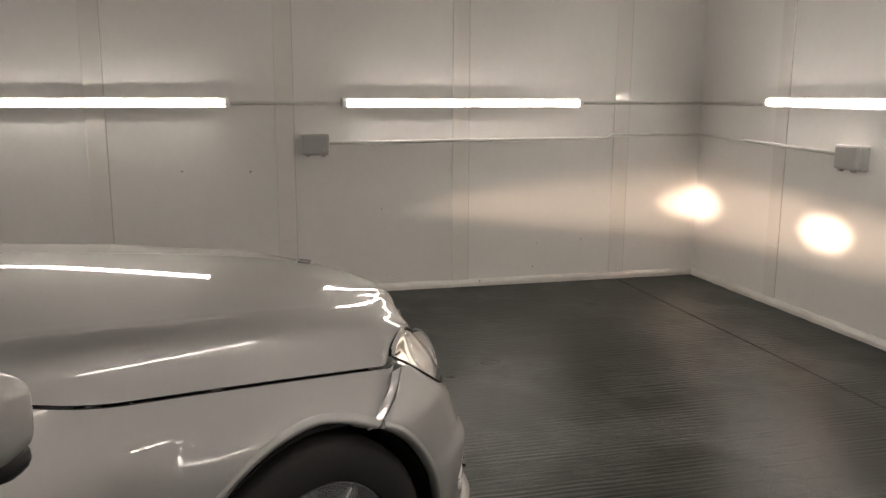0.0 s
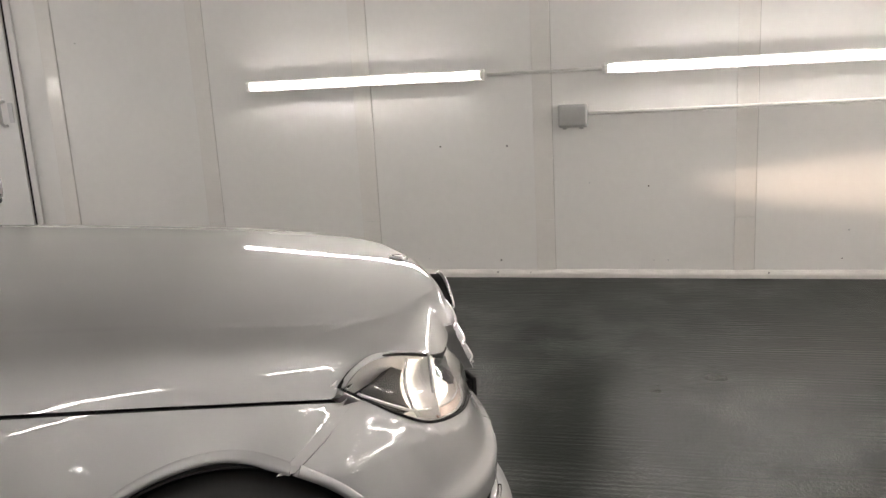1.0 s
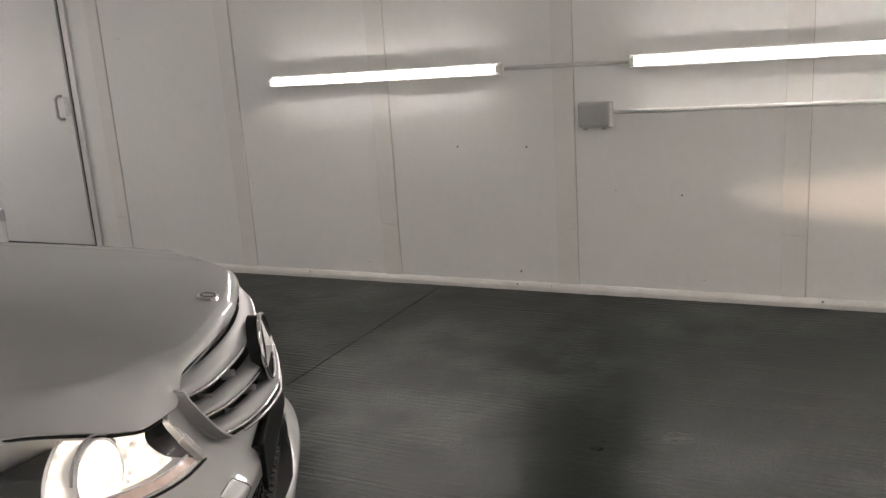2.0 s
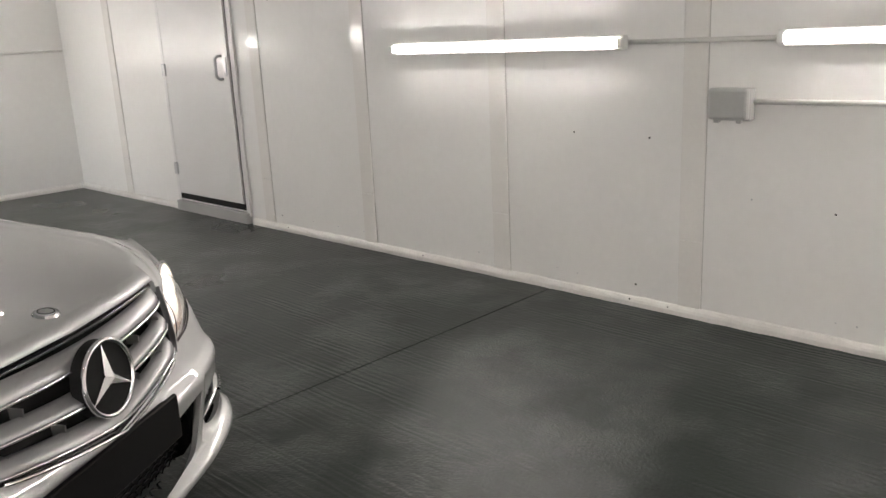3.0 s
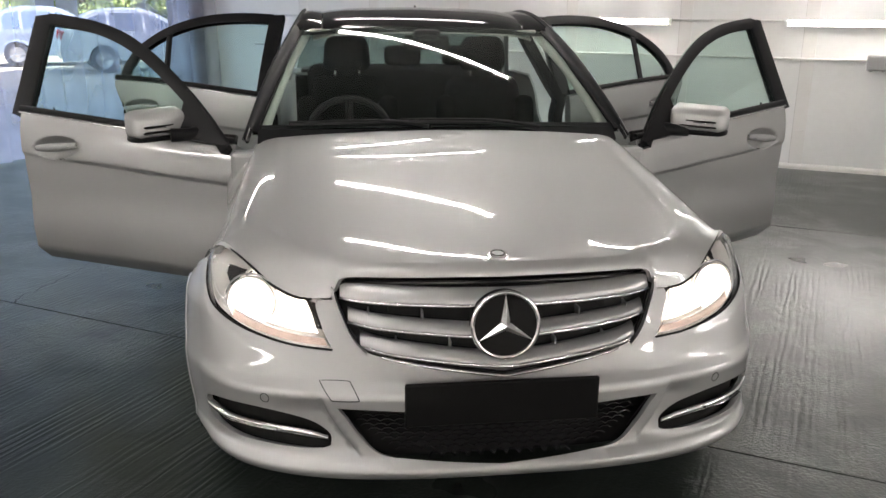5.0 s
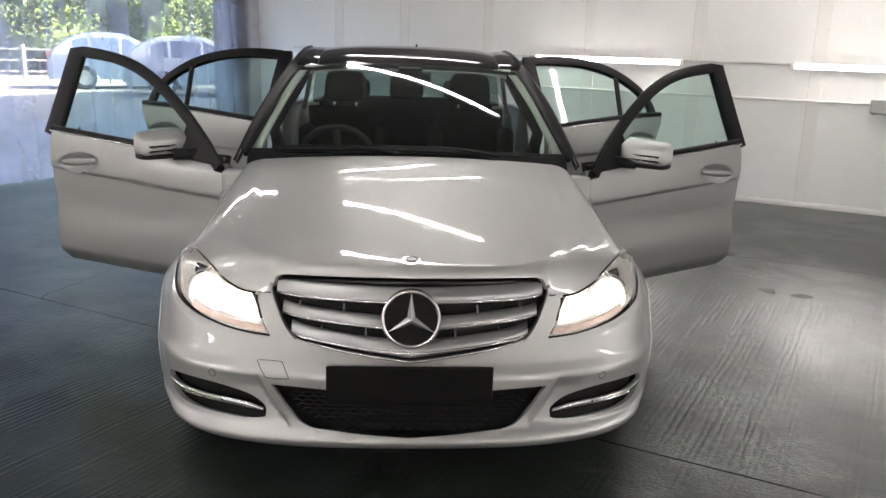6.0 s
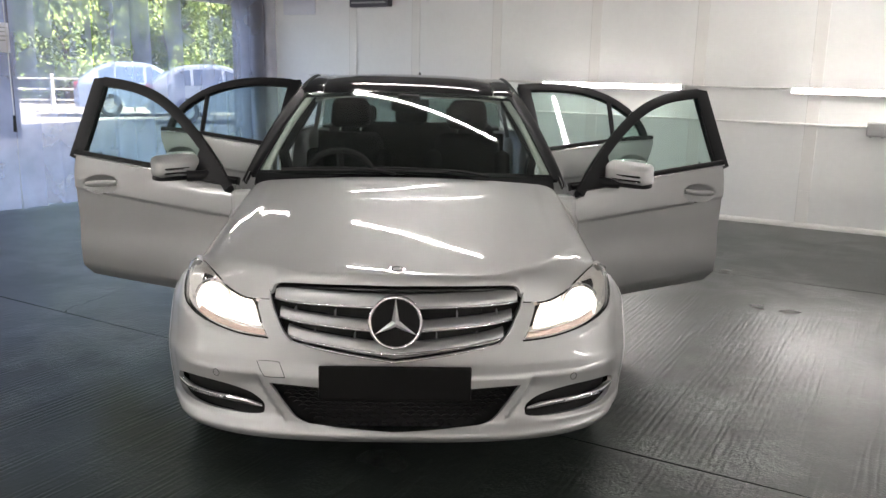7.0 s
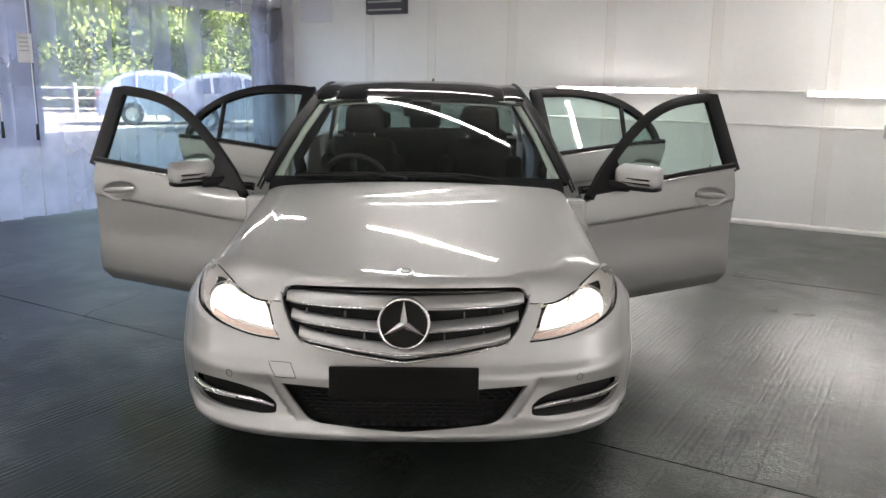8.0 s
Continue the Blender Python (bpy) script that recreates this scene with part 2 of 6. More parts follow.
rng = random.Random(5)
bm = bmesh.new()
rows = []
CRACK = ((-5.66, 3.815), (-5.72, 3.905), (-5.725, 4.01), (-5.78, 4.27), (-5.87, 4.54))
for (xa, ya), (xb, yb) in zip(CRACK, CRACK[1:]):
    for k in range(6):
        x, y = xa + (xb - xa) * k / 6 + rng.uniform(-0.010, 0.010), ya + (yb - ya) * k / 6
        wide = 0.0045 * (1 - 0.7 * (y - 3.815) / 0.725) * rng.uniform(0.7, 1.3)
        rows.append((bm.verts.new((x - wide, y, 0.0012)), bm.verts.new((x + wide, y, 0.0012))))
for (a, b), (c, d) in zip(rows, rows[1:]):
    bm.faces.new((a, b, d, c))
part("crack", bm, M_JOINT, floor, "thin dark crack that branches from the joint")

HIGH = 12.0
wall_east = structure(mesh_ob("wall_east", box_bm((0, -0.25, -0.3), (0.25, YN + 0.25, HIGH)), M_WALL), "white insulated panel wall with cover strips over the seams", "wall")
wall_north = structure(mesh_ob("wall_north", box_bm((XW - 0.25, YN, -0.3), (0, YN + 0.25, HIGH)), M_WALL), "white insulated panel wall with cover strips over the seams", "wall")
wall_south = structure(mesh_ob("wall_south", box_bm((XW - 0.25, -0.25, -0.3), (0, 0, HIGH)), M_WALL), "white insulated panel wall lit by two headlight beams", "wall")
# west wall with the wide doorway
DY0, DY1, DZ = 4.3, 9.62, 2.36
bm = bmesh.new()
for lo, hi in (((XW - 0.25, 0, -0.3), (XW, DY0, HIGH)), ((XW - 0.25, DY1, -0.3), (XW, YN, HIGH)), ((XW - 0.25, DY0, DZ), (XW, DY1, HIGH))):
    add_box(bm, lo, hi)
wall_west = structure(mesh_ob("wall_west", bm, M_WALL), "white panel wall with a wide open doorway", "wall")
ceiling = structure(mesh_ob("ceiling", box_bm((XW, 0, ZC), (0, YN, ZC + 0.15)), M_CEIL), "flat grey panelled ceiling", "ceiling")

# cover strips over the panel seams, each a shallow plate
STRIP = 0.115
M_SEAM = mat("open_seam", (0.50, 0.48, 0.455), 0.9)
def strips(wall, spots, at):
    """Cover strips over a wall's seams, in two lengths, with a dark open seam down one side."""
    for p in spots:
        for z0, z1 in ((0.048, 0.372), (0.375, ZC)):
            part("cover_strip", box_bm(*at(p - STRIP / 2, p + STRIP / 2, 0.001, 0.008, z0, z1), 0.002, 1), M_STRIP, wall)
        part("open_seam", box_bm(*at(p - STRIP / 2 - 0.004, p - STRIP / 2 - 0.001, 0.001, 0.0035, 0.048, ZC)), M_SEAM, wall)


def ordered(a, b):
    return tuple(min(p, q) for p, q in zip(a, b)), tuple(max(p, q) for p, q in zip(a, b))


strips(wall_east, (0.64, 1.835, 3.02, 4.165, 5.285, 6.42, 8.67), lambda a, b, d0, d1, z0, z1: ordered((-d0, a, z0), (-d1, b, z1)))
strips(wall_north, (-1.21, -2.24, -3.37, -4.51, -5.72, -6.83, -7.78), lambda a, b, d0, d1, z0, z1: ordered((a, YN - d0, z0), (b, YN - d1, z1)))
strips(wall_south, (-0.94, -2.05, -3.15, -4.2, -5.3, -6.4, -7.5), lambda a, b, d0, d1, z0, z1: ordered((a, d0, z0), (b, d1, z1)))

# screw heads left in the panels and along the kerb
rs = random.Random(21)
for k in range(30):
    low = k < 20
    y, z = rs.uniform(0.3, 6.3), rs.choice((0.035, 0.11, 0.12)) if low else rs.choice((0.28, 0.57, 0.58, 0.83, 1.3, 1.62)) + rs.uniform(-0.03, 0.03)
    bm = bmesh.new()
    bmesh.ops.create_cone(bm, cap_ends=True, segments=8, radius1=rs.uniform(0.003, 0.006), radius2=0.003, depth=0.004, matrix=Matrix.Translation((-0.003 - (0.02 if z < 0.05 else 0), y, z)) @ Matrix.Rotation(radians(-90), 4, "Y"))
    part("screw_head", bm, M_DARK if rs.random() < 0.5 else M_ALU, wall_east)


def kerb(name, a, b, depth, rng):
    """A low cement kerb at the foot of a wall, with an uneven painted edge."""
    a, b = Vector(a), Vector(b)
    d = (b - a).normalized()
    inward = Vector((-d.y, d.x, 0))
    n = max(2, int((b - a).length / 0.07))
    bm = bmesh.new()
    rows = []
    for i in range(n + 1):
        p = a + (b - a) * i / n
        j, k = rng.uniform(-0.004, 0.004), rng.uniform(-0.006, 0.004)
        rows.append([bm.verts.new(p + inward * o + Vector((0, 0, h))) for o, h in ((0, -0.02), (depth + j, -0.02), (depth + j, 0.022), (depth * 0.8 + j, 0.034 + k * 0.5), (depth * 0.35, 0.046 + k * 0.5), (0, 0.05 + k * 0.5))])
    for r, s in zip(rows, rows[1:]):
        for i in range(6):
            bm.faces.new((r[i], r[(i + 1) % 6], s[(i + 1) % 6], s[i]))
    bm.faces.new(rows[0])
    bm.faces.new(rows[-1])
    return structure(mesh_ob(name, bm, M_KERB), "white painted cement kerb along the foot of the wall", "kerb")


rng = random.Random(4)
kerb("baseboard_east", (-0.002, 0, 0), (-0.002, 6.64, 0), 0.022, rng)
kerb("baseboard_east", (-0.002, 7.77, 0), (-0.002, YN, 0), 0.022, rng)
kerb("baseboard_north", (0, YN - 0.002, 0), (XW, YN - 0.002, 0), 0.022, rng)
kerb("baseboard_south", (XW, 0.002, 0), (0, 0.002, 0), 0.022, rng)
kerb("baseboard_west", (XW + 0.002, DY0, 0), (XW + 0.002, 0, 0), 0.022, rng)


def tube_light(m, length, parent_name="tube_light"):
    """A surface batten with a glowing tube, end caps and two clips; local x runs along it, local y points into the room."""
    ob = new(parent_name)
    L = length / 2
    part("batten", box_bm((-L - 0.02, 0.0, -0.033), (L + 0.02, 0.044, 0.033), 0.004), M_BATTEN, ob)
    bm = bmesh.new()
    ends = []
    for x in (-L + 0.012, L - 0.012):
        ends.append([bm.verts.new((x, 0.046 + 0.011 * math.cos(k), 0.0180 * math.sin(k))) for k in np.linspace(-1.45, 1.45, 11)])
    for i in range(10):
        bm.faces.new((ends[0][i], ends[0][i + 1], ends[1][i + 1], ends[1][i]))
    bm.faces.new(ends[0])
    bm.faces.new(ends[1])
    bm.faces.new((ends[0][0], ends[0][-1], ends[1][-1], ends[1][0]))
    part("diffuser", bm, M_TUBE, ob, "glowing white diffuser")
    for s in (-1, 1):
        part("end_cap", box_bm((s * (L + 0.005) - 0.018, 0.03, -0.020), (s * (L + 0.005) + 0.012, 0.066, 0.020), 0.006), M_BATTEN, ob)
    ob.matrix_world = m
    return tagged(ob, "white batten light with a lit LED tube", "tube light", "tube lights of the room")


def place(x, y, z, out):
    """Pose with local y pointing along out, local z up."""
    yv = Vector(out).normalized()
    zv = Vector((0, 0, 1)) if abs(yv.z) < 0.9 else Vector((0, 1, 0))
    xv = yv.cross(zv).normalized()
    zv = xv.cross(yv)
    return Matrix.Translation((x, y, z)) @ Matrix((xv, yv, zv)).transposed().to_4x4()


EAST, NORTH, SOUTH, DOWN = (-1, 0, 0), (0, -1, 0), (0, 1, 0), (0, 0, -1)
TZ = 1.28
for y0, y1 in ((3.385, 4.92), (0.985, 2.63)):
    tube_light(place(0, (y0 + y1) / 2, TZ, EAST), y1 - y0)
for x0, x1 in ((-5.10, -3.53), (-2.455, -0.856)):
    tube_light(place((x0 + x1) / 2, YN, 1.352, NORTH), x1 - x0)
tube_light(place(-1.615, 0, 1.295, SOUTH), 1.56)
# two unseen tubes, positions guessed, added to brighten the car's flank
tube_light(place(-4.1, 0, 1.295, SOUTH), 1.56)
tube_light(place(-6.6, 0, 1.295, SOUTH), 1.56)


def conduit(name, pts, r=0.011, clips=()):
    ob = structure(mesh_ob(name, tube_bm(pts, r, 8), M_CONDUIT, smooth=True), "thin white electrical conduit fixed along the wall", "conduit")
    return ob


C = 0.014
conduit("conduit", [(-C, 3.35, TZ), (-C, 2.66, TZ)])
conduit("conduit", [(-C, 0.95, TZ), (-C, C, TZ), (-0.8, C, TZ)])
conduit("conduit", [(-C, 2.77, 1.02), (-C, 0.74, 1.035), (-C, 0.72, 1.055), (-C, C + 0.02, 1.055), (-C - 0.02, C, 1.055), (-1.5, C, 1.012)])
conduit("conduit", [(-3.5, YN - C, 1.37), (-2.48, YN - C, 1.37)])
conduit("conduit", [(-5.13, YN - C, 1.37), (-8.5, YN - C, 1.38)])
conduit("conduit", [(-1.73, YN - C, 1.03), (-8.5, YN - C, 1.04)])
conduit("conduit", [(-0.83, YN - C, 1.36), (-C, YN - C, 1.36)])


def junction_box(m):
    """A square moulded socket box: body, hinged lid with a raised rim and two screws below."""
    ob = new("junction_box")
    part("body", box_bm((-0.085, 0.0, -0.068), (0.085, 0.06, 0.068), 0.008), M_BOX, ob)
    part("lid", box_bm((-0.089, 0.055, -0.062), (0.089, 0.095, 0.072), 0.014), M_BOX, ob)
    for s in (-1, 1):
        part("latch", box_bm((s * 0.05 - 0.012, 0.06, -0.076), (s * 0.05 + 0.012, 0.085, -0.062), 0.003), M_BOX, ob)
    ob.matrix_world = m
    return tagged(ob, "grey plastic weatherproof socket box on the white wall", "junction box", "socket boxes")


junction_box(place(0, 2.83, 1.01, EAST))
junction_box(place(-1.66, YN, 1.012, NORTH))
junction_box(place(-1.63, 0, 1.0, SOUTH))

# cold-room style door in the east wall
door_1 = structure(new("door_1"), "white flush panel door with a bow handle, closed", "door")
Y0, Y1, ZB, ZT = 6.735, 7.685, 0.15, 2.1
part("door_leaf", box_bm((-0.03, Y0, ZB), (-0.004, Y1, ZT), 0.004), M_DOOR, door_1)
for lo, hi in (((-0.016, Y0 - 0.02, 0.10), (-0.003, Y0 - 0.002, ZT + 0.02)), ((-0.016, Y1 + 0.002, 0.10), (-0.003, Y1 + 0.016, ZT + 0.02)), ((-0.02, Y0 - 0.02, 0.10), (-0.003, Y1 + 0.016, ZB - 0.002))):
    part("gasket", box_bm(lo, hi, 0.002, 1), M_GASKET, door_1, "black rubber seal")
for lo, hi in (((-0.022, Y0 - 0.075, 0.06), (-0.002, Y0 - 0.022, ZT + 0.07)), ((-0.022, Y1 + 0.018, 0.06), (-0.002, Y1 + 0.06, ZT + 0.07)), ((-0.022, Y0 - 0.02, ZT + 0.022), (-0.002, Y1 + 0.016, ZT + 0.07))):
    part("door_frame", box_bm(lo, hi, 0.003, 1), M_DOOR, door_1)
part("threshold", box_bm((-0.05, Y0 - 0.06, 0.0), (-0.004, Y1 + 0.05, 0.085), 0.006), M_BOX, door_1, "worn grey metal threshold")
hy = 6.82
bow = part("door_handle", tube_bm([(-0.03, hy, 1.27), (-0.06, hy, 1.27), (-0.085, hy, 1.25), (-0.085, hy, 1.12), (-0.06, hy, 1.10), (-0.03, hy, 1.10)], 0.011, 10), M_ALU, door_1, "grey metal bow handle", smooth=True)
part("lock_plate", box_bm((-0.035, hy - 0.065, 1.12), (-0.029, hy - 0.025, 1.26), 0.003), M_ALU, door_1)
for z in (0.36, 1.17, 1.95):
    part("hinge", box_bm((-0.045, Y1 - 0.015, z - 0.05), (-0.02, Y1 + 0.035, z + 0.05), 0.006), M_ALU, door_1)

# ---- shape of the saloon: local x to its left side, y from nose to tail, z up ----
def curve(points):
    """A smooth monotone curve through a few (x, y) stations; returns y at x."""
    xs, ys = np.array([p[0] for p in points], float), np.array([p[1] for p in points], float)
    h, d = np.diff(xs), np.diff(ys) / np.diff(xs)
    m = np.zeros(len(xs))
    m[0], m[-1] = d[0], d[-1]
    for i in range(1, len(xs) - 1):
        if d[i - 1] * d[i] > 0:
            w1, w2 = 2 * h[i] + h[i - 1], h[i] + 2 * h[i - 1]
            m[i] = (w1 + w2) / (w1 / d[i - 1] + w2 / d[i])

    def at(x):
        if x <= xs[0]:
            return float(ys[0] + m[0] * (x - xs[0]))
        if x >= xs[-1]:
            return float(ys[-1] + m[-1] * (x - xs[-1]))
        i = int(np.searchsorted(xs, x) - 1)
        t = (x - xs[i]) / h[i]
        a, b = (1 + 2 * t) * (1 - t) ** 2, t * (1 - t) ** 2
        c, e = t * t * (3 - 2 * t), t * t * (t - 1)
        return float(a * ys[i] + b * h[i] * m[i] + c * ys[i + 1] + e * h[i] * m[i + 1])

    return at


WHEEL_V, WHEEL_W, ARCH = 0.735, 0.306, 0.348
REAR_V = 3.455

# plan of the nose: a rounded superellipse, taken along its own length s
NOSE_U, NOSE_V = 0.88, 0.50
_f = np.concatenate([np.linspace(0, 0.2, 60) ** 1.5, np.linspace(0.0895, math.pi / 2, 200)[1:]])
_pu, _pv = np.sin(_f) ** (2 / 3), 1 - np.clip(np.cos(_f), 0, 1) ** (2 / 2.4)
_ps = np.concatenate([[0], np.cumsum(np.hypot(np.diff(_pu * NOSE_U), np.diff(_pv * NOSE_V)))])
S_END = float(_ps[-1])

nose_half = curve([(0.19, 0.825), (0.215, 0.848), (0.245, 0.864), (0.30, 0.872), (0.40, 0.884), (0.50, 0.888), (0.60, 0.884), (0.65, 0.868), (0.70, 0.848), (0.76, 0.80)])
nose_front = curve([(0.19, 0.05), (0.21, 0.0), (0.228, -0.035), (0.250, -0.046), (0.262, -0.040), (0.276, -0.010), (0.33, 0.0), (0.40, 0.0), (0.445, 0.0), (0.455, 0.005), (0.48, 0.029), (0.554, 0.064), (0.60, 0.083), (0.70, 0.115), (0.76, 0.135)])


def nose(s, w):
    """A point of the bumper skin: s along its plan from the middle, w its height."""
    k = min(abs(s), S_END)
    u, v = np.interp(k, _ps, _pu), np.interp(k, _ps, _pv)
    over = max(abs(s) - S_END, 0)
    v = nose_front(w) + v * NOSE_V + over + dent(k, w)
    c = shelf(k, w)
    return Vector((math.copysign(u * nose_half(w) - pinch(k, w) + flare(v, w) * blend_in(v) + 0.005 * c, s), v - 0.007 * c, w))


def blend_in(v):
    k = min(1, max(0, (v - 0.15) / 0.20))
    return k * k * (3 - 2 * k)


def pinch(s, w):
    """The bumper's corners draw in towards the wheel arches."""
    k = min(1, max(0, (s - 0.66) / 0.38))
    return k * k * (3 - 2 * k) * float(np.interp(w, [0.20, 0.32, 0.55, 0.66, 0.72], [0.018, 0.016, 0.014, 0.010, 0.003]))


def nose_u(v, w):
    """Half width of the bumper skin at v, w."""
    k = min(max((v - nose_front(w)) / NOSE_V, 0.0), 1.0)
    s = float(np.interp(k, _pv, _ps))
    return float(np.interp(k, _pv, _pu)) * nose_half(w) - pinch(s, w) + 0.005 * shelf(s, w)


def shelf(s, w):
    """The fuller shoulder of the bumper just under each lamp."""
    lamp_w = float(np.interp(s, [0.447, 0.565, 0.70, 0.822, 0.884, 0.96], [0.553, 0.562, 0.586, 0.617, 0.654, 0.712]))
    k = min(1, max(0, (s - 0.55) / 0.2))
    d = lamp_w - w
    up = min(1, max(0, d / 0.022))
    return k * k * (3 - 2 * k) * up * up * (3 - 2 * up) * math.exp(-(max(0, d - 0.02) / 0.11) ** 2)


def dent_edge(w):
    return float(np.interp(w, [0.26, 0.285, 0.34, 0.40, 0.455], [0.375, 0.385, 0.425, 0.458, 0.474]))


def dent(s, w):
    """The hollow beside the lower grille's frame, where the fog intakes begin."""
    k = min(1, max(0, (s - dent_edge(w)) / 0.012))
    h = min(1, max(0, (w - 0.272) / 0.025)) * min(1, max(0, (0.455 - w) / 0.06))
    fade = max(0, 1 - max(0, s - dent_edge(w)) / 0.22)
    return 0.028 * k * k * (3 - 2 * k) * h * h * (3 - 2 * h) * fade * fade


def flare(v, w):
    """The rolled lip that stands out round the wheel arches."""
    out = 0.0
    for c, high in ((WHEEL_V, 0.022), (REAR_V, 0.060)):
        r = math.hypot(v - c, w - WHEEL_W)
        k = (0.478 - r) / 0.115
        k = 0.5 * (k + math.sqrt(k * k + 0.004))
        out += high * k / (1 + k ** 6) ** (1 / 6)
    return out


# bonnet: crown along the middle, falling to its edges
crown = curve([(0.05, 0.782), (0.09, 0.7888), (0.129, 0.7955), (0.18, 0.8033), (0.25, 0.8135), (0.40, 0.8342), (0.75, 0.8800), (1.05, 0.9160), (1.42, 0.9550)])


def lead(u):
    return 0.06 + 0.07 * (u / 0.438) ** 2


crease_u = curve([(0.05, 0.42), (0.13, 0.445), (0.22, 0.51), (0.32, 0.585), (0.46, 0.620), (0.90, 0.640), (1.42, 0.665)])


def bonnet(u, v):
    a = abs(u)
    q = min(a / 0.79, 1.05)
    uc = crease_u(v)
    x = (a - uc) / (0.79 - uc)
    x = 0.5 * (x + math.sqrt(x * x + 0.0001))
    w = crown(v - lead(a) + 0.06) - 0.007 * q ** 2 - 0.003 * (math.sqrt(a * a + 0.00006) - 0.0077) - 0.085 * (0.13 * x + 0.87 * x ** 4.0)
    w -= 0.0009 * math.exp(-((a - uc + 0.032) / 0.018) ** 2)
    # the corner between grille and lamp dips towards the front
    k = min(1, max(0, (a - 0.43) / 0.06)) * min(1, max(0, (0.70 - a) / 0.20))
    w -= 0.003 * k * k * (3 - 2 * k) * math.exp(-max(0, v - 0.13 - 0.9 * max(0, a - 0.46)) / 0.16)
    return Vector((u, v, w))


def bonnet_edge(v):
    """The side seam of the bonnet."""
    return bonnet(0.792 - 0.035 * max(0, (v - 1.1) / 0.34) ** 2, v)


# flanks: half width by length and height
side_max = curve([(0.3, 0.842), (0.55, 0.839), (0.735, 0.836), (1.08, 0.842), (1.4, 0.874), (1.7, 0.883), (2.2, 0.885), (3.0, 0.883), (3.455, 0.858), (4.0, 0.850), (4.4, 0.80), (4.58, 0.70)])


def flank(v, w, top, top_u):
    """Half width of the flank at v, w below a shoulder line of height top and half width top_u."""
    m = side_max(v)
    k = min(max((top - w) / 0.17, 0), 1)
    u = top_u + (m - top_u) * math.sqrt(1 - (1 - k) ** 2)
    if w < 0.55:
        u -= 0.05 * ((0.55 - w) / 0.35) ** 2
    return u + flare(v, w)

# ---- sheet-metal skins ----
from mathutils.geometry import delaunay_2d_cdt


def spline(points, per=8, closed=False):
    """A smooth line through control points of two or three dimensions."""
    p = [np.array(q, float) for q in points]
    n = len(p)
    out = []
    for i in range(n if closed else n - 1):
        a, b, c, d = (p[(i + k) % n] if closed else p[min(max(i + k, 0), n - 1)] for k in (-1, 0, 1, 2))
        for j in range(per):
            t = j / per
            out.append(0.5 * (2 * b + (c - a) * t + (2 * a - 5 * b + 4 * c - d) * t * t + (3 * b - a - 3 * c + d) * t ** 3))
    if not closed:
        out.append(p[-1])
    return out


def inside(pts, poly):
    x, y = pts[:, 0], pts[:, 1]
    hit = np.zeros(len(pts), bool)
    q = np.array(poly)
    for (x0, y0), (x1, y1) in zip(q, np.roll(q, -1, 0)):
        if y0 != y1:
            hit ^= ((y0 > y) != (y1 > y)) & (x < (x1 - x0) * (y - y0) / (y1 - y0) + x0)
    return hit


def near(pts, poly):
    best = np.full(len(pts), 9.0)
    q = np.array(poly)
    for a, b in zip(q, np.roll(q, -1, 0)):
        d = b - a
        k = np.clip(((pts - a) @ d) / max(d @ d, 1e-12), 0, 1)
        best = np.minimum(best, np.linalg.norm(pts - (a + k[:, None] * d), axis=1))
    return best


def sheet(name, places, normals, faces, material, parent, thick=0.012, label=""):
    """A sheet with true thickness: outer face with given normals, inner face and the edges between."""
    P, N = np.array(places, float), np.array(normals, float)
    n = len(P)
    faces = [tuple(f) for f in faces]
    f0 = np.array([np.cross(P[f[1]] - P[f[0]], P[f[2]] - P[f[0]]) @ N[f[0]] for f in faces])
    faces = [f if k >= 0 else f[::-1] for f, k in zip(faces, f0)]
    used = {}
    for f in faces:
        for a, b in zip(f, f[1:] + f[:1]):
            used[(a, b)] = used.get((a, b), 0) + 1
    rim = [(a, b) for (a, b) in used if (b, a) not in used]
    if not thick:
        rim = []
    verts = [tuple(v) for v in P] + ([tuple(v) for v in P - thick * N] if thick else [])
    given = [tuple(v) for v in N] + ([tuple(-v) for v in N] if thick else [])
    allf = faces + ([tuple(i + n for i in f[::-1]) for f in faces] if thick else [])
    at = {}
    for a, b in rim:
        for k in (a, b):
            if k not in at:
                at[k] = len(verts)
                verts += [tuple(P[k]), tuple(P[k] - thick * N[k])]
                given += [(0, 0, 0), (0, 0, 0)]
        allf.append((at[b], at[a], at[a] + 1, at[b] + 1))
    me = bpy.data.meshes.new(name)
    me.from_pydata(verts, [], allf)
    me.materials.append(material)
    me.polygons.foreach_set("use_smooth", [True] * len(me.polygons))
    me.update()
    me.normals_split_custom_set_from_vertices(given)
    ob = new(name, me)
    if parent:
        ob.parent = parent
    return tagged(ob, label) if label else ob


def surface_normal(surf, a, b, out):
    e = 0.004
    p, q, r, s = (np.array(surf(*k)) for k in ((a + e, b), (a - e, b), (a, b + e), (a, b - e)))
    n = np.cross(p - q, r - s)
    n /= max(np.linalg.norm(n), 1e-9)
    return n if n @ out >= 0 else -n


